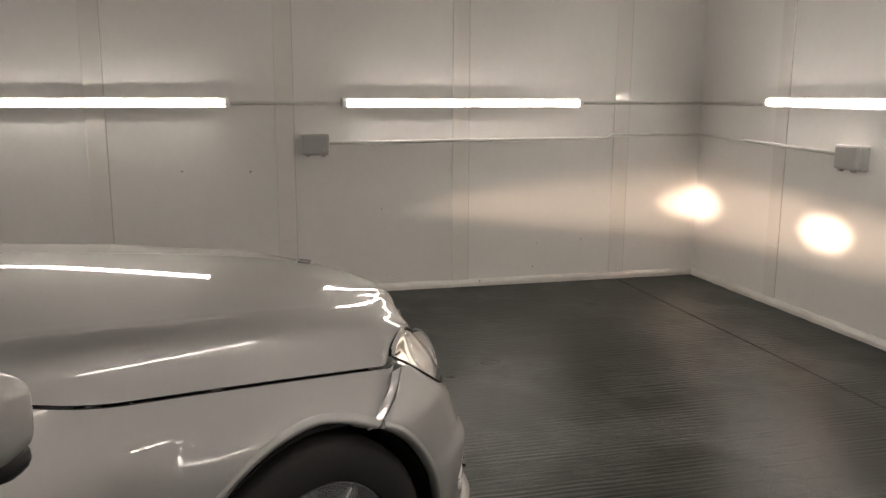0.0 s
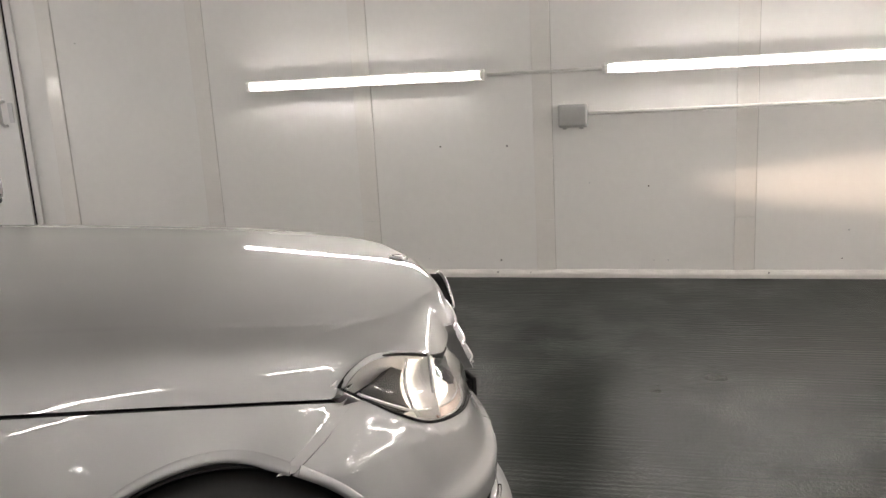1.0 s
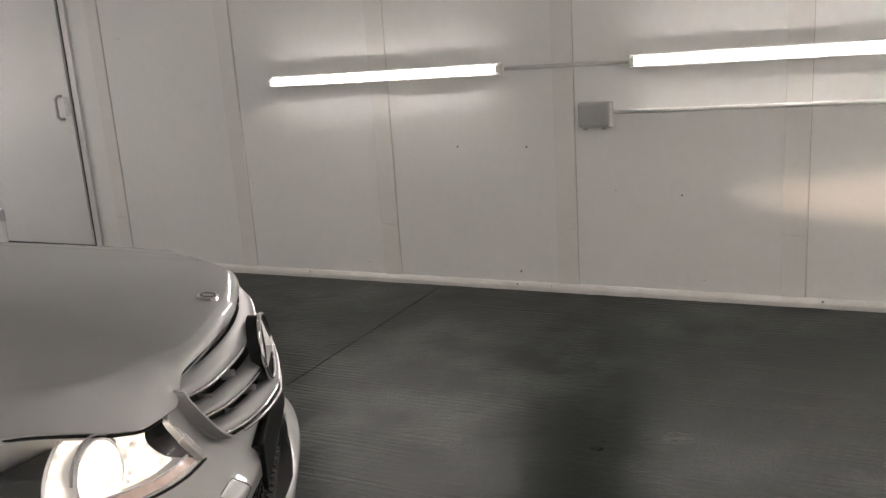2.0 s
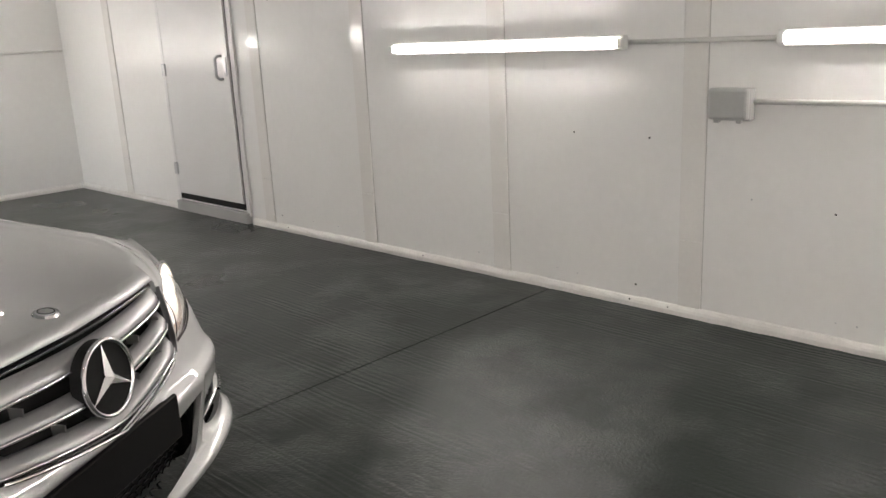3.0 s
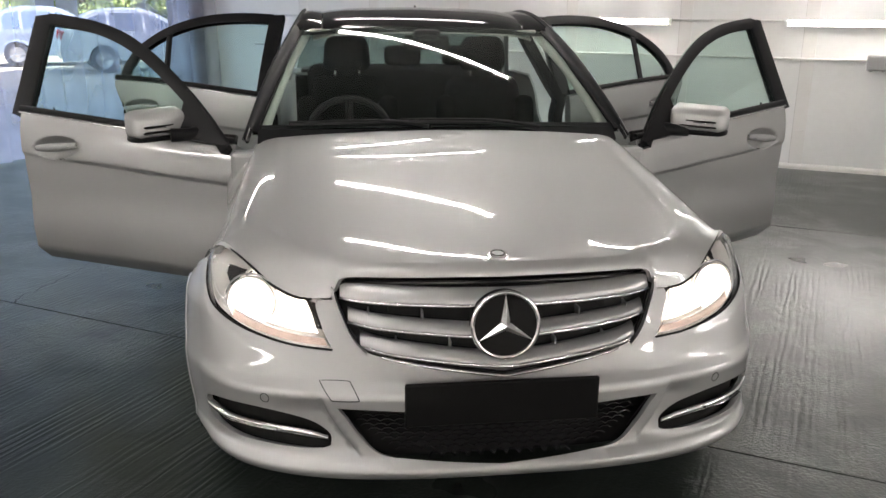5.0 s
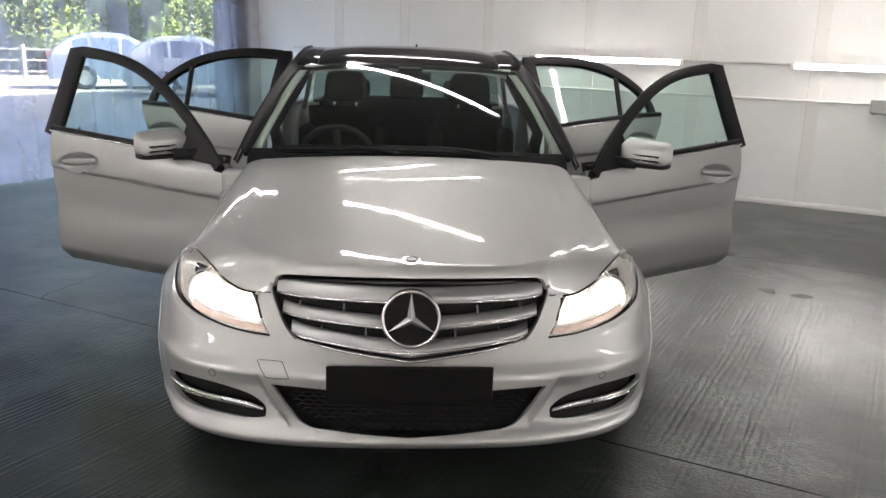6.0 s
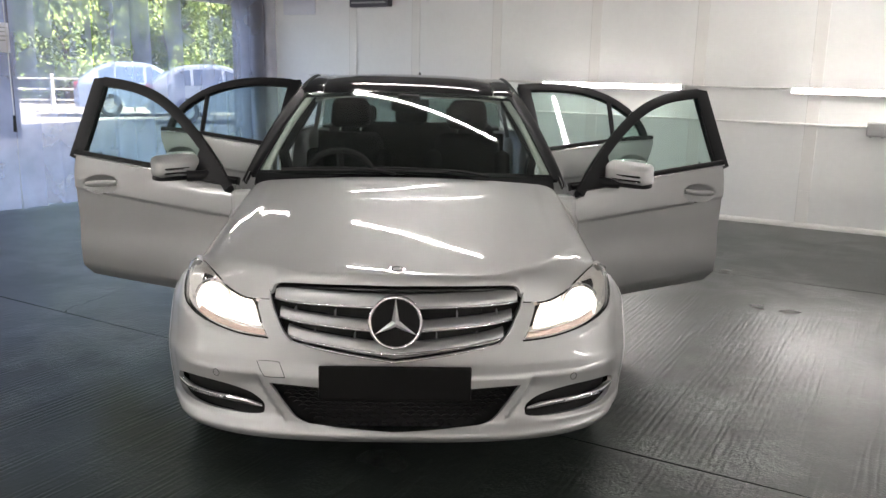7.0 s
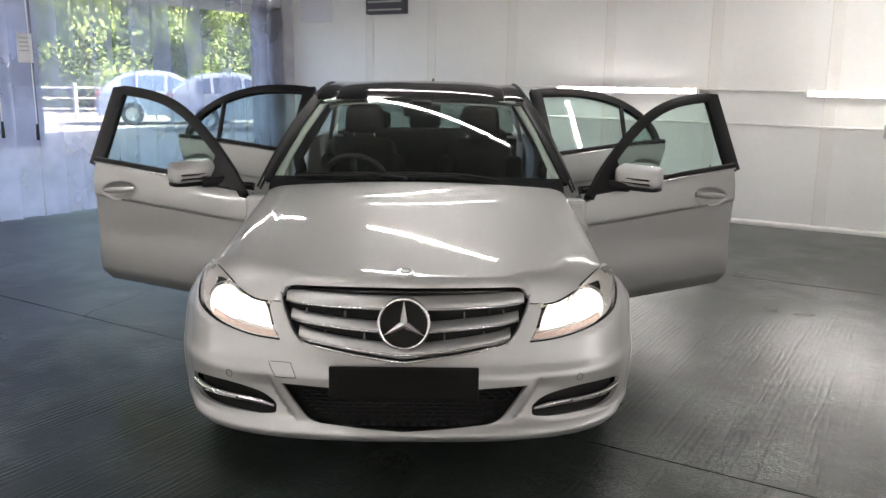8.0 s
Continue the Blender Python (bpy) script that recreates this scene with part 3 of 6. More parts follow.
def patch(name, outline, holes, surf, step, material, parent, middle=(0, 2.2, 0.4), thick=0.012, label="", folds=()):
    """A sheet cut to an outline with holes, on a curved surface surf(a, b)."""
    loops = [np.array(outline)] + [np.array(h) for h in holes]
    lo, hi = loops[0].min(0), loops[0].max(0)
    gx, gy = np.arange(lo[0], hi[0], step), np.arange(lo[1], hi[1], step)
    grid = np.array([(x, y) for x in gx for y in gy])
    keep = inside(grid, loops[0])
    for h in loops[1:]:
        keep &= ~inside(grid, h)
    for l in loops:
        keep &= near(grid, l) > 0.5 * step
    for l in folds:
        keep &= near(grid, list(l) + list(l)[::-1]) > 0.4 * step
    pts, edges = [], []
    for l in loops:
        k = len(pts)
        pts += [tuple(v) for v in l]
        edges += [(k + i, k + (i + 1) % len(l)) for i in range(len(l))]
    for l in folds:
        k = len(pts)
        pts += [tuple(v) for v in l]
        edges += [(k + i, k + i + 1) for i in range(len(l) - 1)]
    pts += [tuple(v) for v in grid[keep]]
    vs, _, fs, *_ = delaunay_2d_cdt([Vector(p) for p in pts], edges, [], 0, 1e-6)
    v2 = np.array([tuple(v) for v in vs])
    mid = np.array([v2[list(f)].mean(0) for f in fs])
    ok = inside(mid, loops[0])
    for h in loops[1:]:
        ok &= ~inside(mid, h)
    fs = [f for f, k in zip(fs, ok) if k]
    P = [np.array(surf(*v)) for v in v2]
    N = [surface_normal(surf, *v, p - np.array(middle)) for v, p in zip(v2, P)]
    return sheet(name, P, N, fs, material, parent, thick, label)


def grid_sheet(name, rows, material, parent, out=(0, 0, 1), thick=0.012, label=""):
    """A sheet over a lattice of points, rows by columns."""
    G = np.array([[tuple(p) for p in r] for r in rows], float)
    N = np.cross(np.gradient(G, axis=0), np.gradient(G, axis=1))
    N /= np.maximum(np.linalg.norm(N, axis=2, keepdims=True), 1e-9)
    if (N @ np.array(out, float)).sum() < 0:
        N = -N
    r, c = G.shape[:2]
    fs = [(i * c + j, i * c + j + 1, (i + 1) * c + j + 1, (i + 1) * c + j) for i in range(r - 1) for j in range(c - 1)]
    return sheet(name, G.reshape(-1, 3), N.reshape(-1, 3), fs, material, parent, thick, label)


def lathe(profile, axis_u, centre, sides=40):
    """Turned round the wheel's axle (local x); profile of (along the axle, radius)."""
    bm = bmesh.new()
    rings = []
    for j in range(sides):
        a = 2 * math.pi * j / sides
        rings.append([bm.verts.new((centre[0] + axis_u * x, centre[1] + r * math.cos(a), centre[2] + r * math.sin(a))) for x, r in profile])
    for j in range(sides):
        p, q = rings[j], rings[(j + 1) % sides]
        for i in range(len(profile) - 1):
            bm.faces.new((p[i], p[i + 1], q[i + 1], q[i]))
    return bm

# ---- the silver saloon ----
CAR = Matrix.Translation((-2.756, 3.0286, 0)) @ Matrix.Rotation(radians(31.34), 4, "Z")
car = tagged(new("car"), "silver four-door saloon with all doors open and headlights on", "car")
car.matrix_world = CAR


def nose_s(v, w):
    """Distance along the nose's plan at which it reaches v, at height w."""
    return float(np.interp((v - nose_front(w)) / NOSE_V, _pv, _ps))


def arch_line(c, a0, a1, n, r=ARCH):
    return [(c + r * math.cos(k), WHEEL_W + r * math.sin(k)) for k in np.linspace(radians(a0), radians(a1), n)]


# bonnet: columns from edge to edge, rows from the screen to the rolled front edge
front_v = curve([(0, 0.062), (0.25, 0.084), (0.438, 0.128), (0.489, 0.148), (0.54, 0.173), (0.60, 0.211), (0.67, 0.288), (0.74, 0.378), (0.792, 0.468)])
front_z = curve([(0, 0.757), (0.30, 0.754), (0.405, 0.750), (0.428, 0.738), (0.442, 0.702), (0.454, 0.687), (0.53, 0.684), (0.60, 0.704), (0.66, 0.738), (0.72, 0.769), (0.75, 0.779), (0.778, 0.764), (0.792, 0.742)])
setback = curve([(0, 0.028), (0.34, 0.030), (0.43, 0.070), (0.53, 0.105), (0.60, 0.160), (0.66, 0.185), (0.72, 0.140), (0.792, 0.025)])


def bonnet_front(u):
    a = abs(u)
    return Vector((u, front_v(a), front_z(a)))


rows = []
cols = np.linspace(-1, 1, 201)
for t in np.linspace(0, 1, 90):
    row = []
    for q in cols:
        u0 = 0.792 * q
        v1 = 1.425 + 0.02 * q * q
        v0 = front_v(abs(u0)) + setback(abs(u0))
        v = v1 + (v0 - v1) * t ** 0.8
        u = q * bonnet_edge(v).x
        row.append(bonnet(u, v))
    rows.append(row)
for t in np.linspace(0.06, 1, 16):
    row = []
    for q in cols:
        u0 = 0.792 * q
        a, b = bonnet(u0, front_v(abs(u0)) + setback(abs(u0))), bonnet_front(u0)
        k = min(1, max(0, (abs(u0) - 0.40) / 0.08))
        y = b.y + (0.20 + 0.15 * k) * (a.y - b.y) - 0.003 * (1 - k)
        m = Vector((u0, y, a.z - 0.20 * (a.y - y) - 0.20 * (1 - k) * (a.z - b.z)))
        row.append((1 - t) ** 2 * a + 2 * t * (1 - t) * m + t * t * b)
    rows.append(row)
grid_sheet("bonnet", rows, M_PAINT, car, label="silver bonnet with two soft creases")


def on_bonnet(u, v, lift=0.0):
    p = bonnet(u, v)
    e = 0.01
    n = (bonnet(u + e, v) - bonnet(u - e, v)).cross(bonnet(u, v + e) - bonnet(u, v - e)).normalized()
    return p + n * lift, n


p, n = on_bonnet(0, 0.129)
ring = Matrix.Translation(p) @ n.to_track_quat("Z", "Y").to_matrix().to_4x4()
bm = bmesh.new()
bmesh.ops.create_cone(bm, cap_ends=True, segments=32, radius1=0.031, radius2=0.028, depth=0.006, matrix=ring @ Matrix.Translation((0, 0, 0.002)))
badge = part("bonnet_badge", bm, M_CHROME, car, "round chrome badge")
bm = bmesh.new()
bmesh.ops.create_cone(bm, cap_ends=True, segments=32, radius1=0.023, radius2=0.022, depth=0.004, matrix=ring @ Matrix.Translation((0, 0, 0.005)))
part("badge_disc", bm, M_SATIN, badge, "grey disc with a raised wreath")
part("badge_wreath", tube_bm([ring @ Vector((0.018 * math.cos(k), 0.018 * math.sin(k), 0.007)) for k in np.linspace(0, 2 * math.pi, 24, endpoint=False)], 0.0018, 6, closed=True), M_DARK, badge)

# bumper skin
seam_low, seam_top = (WHEEL_V + ARCH * math.cos(radians(115)), WHEEL_W + ARCH * math.sin(radians(115))), (0.452, 0.710)
half = [(0.0, 0.205), (0.3, 0.205), (0.6, 0.207), (0.85, 0.212)]
half += [(nose_s(v, w), w) for v, w in arch_line(WHEEL_V, 196, 117, 22)]
half += [(nose_s(v + 0.002, w), w) for v, w in (seam_low, (0.519, 0.666), seam_top)]
lamp_low = [(0.958, 0.709), (0.884, 0.654), (0.822, 0.617), (0.70, 0.586), (0.565, 0.562), (0.447, 0.553)]
half += [tuple(q) for q in spline(lamp_low, 6)]
half += [(0.470, 0.600), (0.499, 0.655), (0.503, 0.668), (0.499, 0.680), (0.470, 0.681)]
half += [tuple(q) for q in spline([(0.447, 0.681), (0.432, 0.655), (0.407, 0.615), (0.382, 0.580), (0.350, 0.561), (0.232, 0.538), (0.0, 0.511)], 5)][:-1]
outline = half + [(0.0, 0.511)] + [(-s, w) for s, w in half[::-1]][:-1]
fog = [tuple(q) for q in spline([(0.890, 0.366), (0.876, 0.318), (0.79, 0.300), (0.63, 0.296), (0.485, 0.296), (0.462, 0.312), (0.470, 0.342), (0.529, 0.378), (0.655, 0.400), (0.82, 0.392)], 6, closed=True)]
low_side = spline([(0.437, 0.416), (0.415, 0.386), (0.385, 0.338), (0.335, 0.289), (0.24, 0.274), (0.0, 0.264)], 6)
low = [tuple(q) for q in low_side] + [(-s, w) for s, w in [tuple(q) for q in low_side][::-1]][1:] + [(-0.264, 0.408), (0.0, 0.404), (0.264, 0.408)]
folds = []
for w, span in ((0.228, 0.80), (0.250, 0.80), (0.2615, 0.37)):
    folds.append([(s, w) for s in np.linspace(-span, span, 90)])
for sgn in (-1, 1):
    for off in (0.0, 0.006, 0.012):
        folds.append([(sgn * (dent_edge(w) + off), w) for w in np.linspace(0.300 if off < 0.015 else 0.345, 0.45, 16)])
bumper = patch("front_bumper", outline, [fog, [(-s, w) for s, w in fog], low], nose, 0.0135, M_PAINT, car, thick=0.016, folds=folds, label="silver front bumper with sensors and a tow-eye cover")


def nose_out(s, w, lift):
    p = nose(s, w)
    e = 0.01
    n = (nose(s + e, w) - nose(s - e, w)).cross(nose(s, w + e) - nose(s, w - e)).normalized()
    return p + (n if n.y < 0 or abs(n.x) > 0.5 and n.x * s > 0 else -n) * lift


def nose_line(points, lift, r, sides=6, closed=True):
    return tube_bm([nose_out(s, w, lift) for s, w in points], r, sides, closed=closed)


# rolled lip along the bumper's part of each arch
for sgn in (-1, 1):
    rows = []
    for a in np.linspace(radians(192), radians(116), 24):
        row = []
        for r, lift in ((-0.004, -0.012), (0.0, 0.0035), (0.009, 0.0045), (0.018, 0.0035), (0.020, -0.002)):
            v, w = WHEEL_V + (ARCH + r) * math.cos(a), WHEEL_W + (ARCH + r) * math.sin(a)
            p = nose(sgn * nose_s(v, w), w)
            row.append((p.x + sgn * lift, p.y, p.z))
        rows.append(row)
    grid_sheet("arch_lip", rows, M_PAINT, bumper, out=(sgn, 0, 0), thick=0.006)

# tow-eye cover: its seam; parking sensors
tow = [(-0.475, 0.483), (-0.408, 0.483), (-0.396, 0.474), (-0.379, 0.444), (-0.386, 0.438), (-0.446, 0.438), (-0.455, 0.445), (-0.478, 0.476)]
part("tow_cover_seam", nose_line([tuple(q) for q in spline(tow, 4, closed=True)], -0.0006, 0.0016, 5), M_DARK, bumper, "thin seam of the tow-eye cover")
for s in (-1, 1):
    loop = [(s * 0.637 + 0.0125 * math.cos(k), 0.430 + 0.0125 * math.sin(k)) for k in np.linspace(0, 2 * math.pi, 20, endpoint=False)]
    part("parking_sensor", nose_line(loop, -0.0005, 0.0014, 5), M_DARK, bumper, "round sensor ring")

# dark well behind the bumper
well = []
for w in np.linspace(0.23, 0.70, 12):
    well.append([nose(s, w) + Vector((-0.02 * np.sign(s), 0.10 if abs(s) > 0.42 else 0.13, 0)) for s in np.linspace(-0.86, 0.86, 41)])
grid_sheet("radiator_shroud", well, M_GASKET, car, out=(0, -1, 0), thick=0.02)

# lower grille: honeycomb bars in front of the shroud, and a rim
bm = bmesh.new()
rowh, cellw = 0.0135, 0.036
for i in range(11):
    w = 0.266 + i * rowh
    lim = float(np.interp(w, [0.264, 0.289, 0.338, 0.386, 0.416], [0.22, 0.34, 0.39, 0.42, 0.44]))
    k = int(lim / cellw)
    for j in range(-k, k + 1):
        x = (j + 0.5 * (i % 2)) * cellw
        if abs(x) + cellw * 0.6 > lim:
            continue
        a, b, c, d = (nose(x - cellw * 0.5, w), nose(x - cellw * 0.22, w + rowh * 0.45), nose(x + cellw * 0.22, w + rowh * 0.45), nose(x + cellw * 0.5, w))
        tube_bm([q + Vector((0, 0.045, 0)) for q in (a, b, c, d)], 0.0026, 4, bm)
part("lower_grille", bm, M_GLOSS, car, "black honeycomb lower grille")
for s in (-1, 1):
    bm = bmesh.new()
    for k in (0.0, 1.0):
        pts = [nose_out(s * x, 0.405 - (0.44 - x) * (1.9 - 0.5 * k), -0.03) for x in np.linspace(0.43, 0.375, 5)]
        tube_bm(pts, 0.004, 4, bm)
    part("intake_side", bm, M_BLACK, car)

# fog intakes: dark pockets, each with a chrome light bar
for s in (-1, 1):
    pocket = [[nose_out(s * x, w, -0.035) for x in np.linspace(0.45, 0.90, 26)] for w in np.linspace(0.275, 0.42, 9)]
    intake = grid_sheet("fog_intake", pocket, M_GASKET, car, out=(s * 0.5, -1, 0), thick=0.006, label="black fog-lamp intake")
    bar = [(0.885, 0.350), (0.80, 0.342), (0.70, 0.343), (0.59, 0.342), (0.52, 0.334), (0.470, 0.322)]
    line = [tuple(q) for q in spline(bar, 5)]
    rows = []
    for x, w in line:
        fade = min(1, 0.35 + 2.2 * min((0.895 - x), (x - 0.455)) / 0.2)
        rows.append([nose_out(s * x, w + d * fade, l) for d, l in ((-0.012, -0.014), (-0.011, -0.002), (-0.004, 0.003), (0.004, 0.002), (0.009, -0.003), (0.010, -0.014))])
    grid_sheet("chrome_bar", rows, M_CHROME, intake, out=(s * 0.4, -1, 0.2), thick=0.003, label="chrome trim bar")
    strip = [(x, w) for x, w in line if 0.60 < x < 0.80]
    part("day_light", tube_bm([nose_out(s * x, w + 0.002, 0.006) for x, w in strip], 0.005, 8), M_LENS, intake, "clear day-running light strip")

# plate holder
bm = box_bm((-0.262, -0.006, 0.366), (0.262, 0.008, 0.489), 0.006, 3)
plate = part("number_plate", bm, M_PLATE, car, "blank black number plate")
part("plate_bracket", box_bm((-0.24, 0.006, 0.38), (0.24, 0.03, 0.475), 0.004), M_DARK, plate)


# grille: leaning face, slats bowed to the middle, star disc
def grille_v(u, w):
    return -0.012 + (w - 0.523) * 0.36 + 0.072 * (u / 0.438) ** 2


def slat(name, w_mid, w_end, half_w, wide):
    """A bowed slat: satin face above, chrome lower edge, in two halves that meet behind the star."""
    for s in (-1, 1):
        face, edge = [], []
        for t in np.linspace(0.0, 1, 16):
            u = s * half_w * t
            w = w_mid + (w_end - w_mid) * t ** 1.25
            v = grille_v(u, w) + 0.020 * max(0, (t - 0.78) / 0.22) ** 2
            face.append([(u, v + 0.018, w + wide), (u, v + 0.004, w + wide * 0.92), (u, v - 0.010, w + wide * 0.45), (u, v - 0.018, w + 0.004), (u, v - 0.012, w)])
            edge.append(Vector((u, v - 0.020, w - 0.001)))
        ob = grid_sheet(name, face, M_SATIN, grille, out=(0, -1, 0.4), thick=0.004, label="satin silver slat")
        part("chrome_edge", tube_bm(edge, 0.0042, 8), M_CHROME, ob, "bright chrome lower edge", smooth=True)


grille = part("grille", box_bm((-0.30, 0.10, 0.56), (0.30, 0.125, 0.70), 0.01), M_GASKET, car, "black radiator grille with three silver slats")
slat("slat", 0.689, 0.694, 0.424, 0.039)
slat("slat", 0.612, 0.636, 0.404, 0.028)
slat("slat", 0.541, 0.578, 0.374, 0.030)
rim = [(0.0, 0.511), (0.232, 0.539), (0.345, 0.560), (0.378, 0.580), (0.403, 0.615), (0.433, 0.683), (0.438, 0.712), (0.425, 0.726), (0.22, 0.736), (0.0, 0.738)]
rl = [tuple(q) for q in spline(rim, 6)]
loop = rl + [(-u, w) for u, w in rl[::-1]][1:-1]
part("grille_frame", tube_bm([(u, grille_v(u, w) + 0.014, w) for u, w in loop], 0.0070, 8, closed=True), M_GLOSS, grille, "gloss black frame", smooth=True)
part("grille_trim", tube_bm([(u, grille_v(u, w) - 0.012, w + 0.004) for u, w in [(-a, b) for a, b in rl[::-1] if b < 0.556][:] + [(a, b) for a, b in rl if b < 0.556][1:]], 0.0045, 8), M_CHROME, grille, "thin chrome trim along the lower edge", smooth=True)
for s in (-1, 1):
    side = [[(s * (u + 0.001), grille_v(u, w) + d, w) for d in (-0.012, 0.0, 0.015, 0.034)] for u, w in rl if u > 0.35 and w < 0.722]
    grid_sheet("grille_side", side, M_SATIN, grille, out=(-s, 0, 0), thick=0.006, label="satin silver side wall of the grille")
back = [[(u, grille_v(u, w) + 0.035, w) for u in np.linspace(-0.43, 0.43, 21)] for w in np.linspace(0.54, 0.735, 6)]
grid_sheet("grille_mesh", back, M_GASKET, grille, out=(0, -1, 0), thick=0.004)
for s in (-1, 1):
    for k, u in enumerate((0.14, 0.21, 0.28, 0.35)):
        for w in (0.655, 0.585):
            if k % 2 == (w > 0.6):
                part("rib", box_bm((s * u - 0.002, grille_v(u, w) - 0.004, w - 0.012), (s * u + 0.002, grille_v(u, w) + 0.03, w + 0.012)), M_SATIN, grille)

# round emblem: black dish, chrome ring, three tapering spokes
EMB = Matrix.Translation((0, -0.006, 0.647)) @ Matrix.Rotation(radians(90 - 6), 4, "X")
bm = bmesh.new()
bmesh.ops.create_cone(bm, cap_ends=True, segments=48, radius1=0.090, radius2=0.084, depth=0.03, matrix=EMB @ Matrix.Translation((0, 0, -0.018)))
emblem = part("emblem", bm, M_MATT, grille, "round black emblem with chrome ring and spokes")
part("emblem_ring", tube_bm([EMB @ Vector((0.0865 * math.cos(k), 0.0865 * math.sin(k), 0.0)) for k in np.linspace(0, 2 * math.pi, 64, endpoint=False)], 0.0062, 10, closed=True), M_CHROME, emblem, smooth=True)
for k in range(3):
    a = radians(90 + 120 * k)
    d, o = Vector((math.cos(a), math.sin(a), 0)), Vector((-math.sin(a), math.cos(a), 0))
    bm = bmesh.new()
    tip, hub = d * 0.083, d * -0.012
    ps = [EMB @ q for q in (tip + Vector((0, 0, 0.001)), d * 0.010 + o * 0.0120 + Vector((0, 0, 0.0)), hub, d * 0.010 - o * 0.0120, Vector((0, 0, 0.016)))]
    vs = [bm.verts.new(q) for q in ps]
    bm.faces.new((vs[0], vs[1], vs[4])), bm.faces.new((vs[0], vs[4], vs[3])), bm.faces.new((vs[1], vs[2], vs[4])), bm.faces.new((vs[2], vs[3], vs[4]))
    bm.faces.new((vs[0], vs[3], vs[2], vs[1]))
    part("emblem_spoke", bm, M_BRIGHT, emblem)

# headlamps
LAMP_LOW = [(0.447, 0.095, 0.557), (0.56, 0.127, 0.566), (0.684, 0.193, 0.590), (0.772, 0.285, 0.621), (0.802, 0.352, 0.660), (0.808, 0.425, 0.708), (0.797, 0.470, 0.736)]
for s in (-1, 1):
    lamp = tagged(new("headlamp"), "lit headlamp with a clear cover")
    lamp.parent = car
    lo = spline(LAMP_LOW, 6)
    n = len(lo)
    up = []
    for i in range(n):
        u = 0.500 + (0.792 - 0.500) * (i / (n - 1)) ** 0.85
        q = bonnet_front(u)
        up.append(np.array((u, q.y + 0.004, q.z - 0.006)))
    up[-1] = lo[-1] + np.array((0, 0.002, 0.003))
    lens, housing = [], []
    for t in np.linspace(0, 1, 14):
        r1, r2 = [], []
        for a, b in zip(lo, up):
            m = a + (b - a) * t
            bulge = 4 * t * (1 - t)
            o = np.array((m[0] * 0.5, -0.6, 0.15))
            o /= np.linalg.norm(o)
            x = m + o * 0.020 * bulge
            r1.append((s * x[0], x[1], x[2]))
            y = m - o * 0.095 * bulge ** 0.7 - o * 0.006
            r2.append((s * y[0] * 0.985, y[1] + 0.02 * bulge, y[2]))
        lens.append(r1)
        housing.append(r2)
    cover = grid_sheet("cover", lens, M_LENS, lamp, out=(s * 0.5, -1, 0.3), thick=0.003, label="clear headlamp cover")
    cover.visible_shadow = False
    grid_sheet("reflector", housing, M_HOUSING, lamp, out=(s * 0.5, -1, 0.3), thick=0.003, label="silver lamp housing")
    edge = [Vector((s * q[0], q[1] - 0.004, q[2])) for q in lo]
    part("lower_seal", tube_bm(edge, 0.0030, 6), M_GASKET, lamp, "black rubber seal", smooth=True)
    edge = [Vector((s * q[0], q[1] - 0.001, q[2])) for q in up]
    part("upper_seal", tube_bm(edge, 0.004, 6), M_GASKET, lamp, "black rubber seal", smooth=True)
    # projector: fluted bowl, glass bead, silver ring and a grey brow above
    axis = Vector((s * 0.30, -1.0, 0.10)).normalized()
    face = Matrix.Translation((s * 0.668, 0.236, 0.650)) @ axis.to_track_quat("Z", "Y").to_matrix().to_4x4()
    bowl = [[face @ Vector((r * math.cos(k), r * math.sin(k), d)) for k in np.linspace(0, 2 * math.pi, 37)] for r, d in ((0.030, -0.050), (0.045, -0.044), (0.058, -0.030), (0.066, -0.010), (0.068, 0.0))]
    shell = [[face @ Vector((r * math.cos(k), r * math.sin(k), d)) for k in np.linspace(0, 2 * math.pi, 37)] for r, d in ((0.036, -0.060), (0.052, -0.052), (0.064, -0.034), (0.071, -0.012), (0.071, 0.0))]
    grid_sheet("projector_shell", shell, M_HOUSING, lamp, out=tuple(-axis), thick=0.001, label="silver back of the projector bowl")
    grid_sheet("projector_bowl", bowl, M_BOWL, lamp, out=tuple(axis), thick=0.002, label="fluted reflector bowl, lit")
    bm = bmesh.new()
    bmesh.ops.create_uvsphere(bm, u_segments=24, v_segments=14, radius=0.033, matrix=face @ Matrix.Translation((0, 0, -0.040)))
    part("projector", bm, M_BULB, lamp, "glowing round projector", smooth=True)
    circle = np.linspace(0, 2 * math.pi, 32, endpoint=False)
    part("projector_ring", tube_bm([face @ Vector((0.069 * math.cos(k), 0.069 * math.sin(k), 0.0)) for k in circle], 0.0028, 8, closed=True), M_HOUSING, lamp, "pale silver ring", smooth=True)
    part("projector_brow", tube_bm([face @ Vector((0.078 * math.cos(k), 0.078 * math.sin(k), -0.004)) for k in np.linspace(radians(25), radians(165), 20)], 0.0028, 6), M_SATIN, lamp, "grey arched shade", smooth=True)

    def inner(i, t, back):
        m = lo[i] + (up[i] - lo[i]) * t
        return (s * m[0], m[1] + 0.012 + back * t * (1 - t), m[2])

    # main beam bowl towards the grille, and the pale strip along the foot
    reach = int(n * 0.50)
    grid_sheet("main_beam", [[inner(i, t, 0.15) for i in range(2, reach)] for t in np.linspace(0.20, 0.95, 10)], M_BEAM, lamp, out=(s * 0.3, -1, 0.2), thick=0.004, label="glowing main reflector bowl")
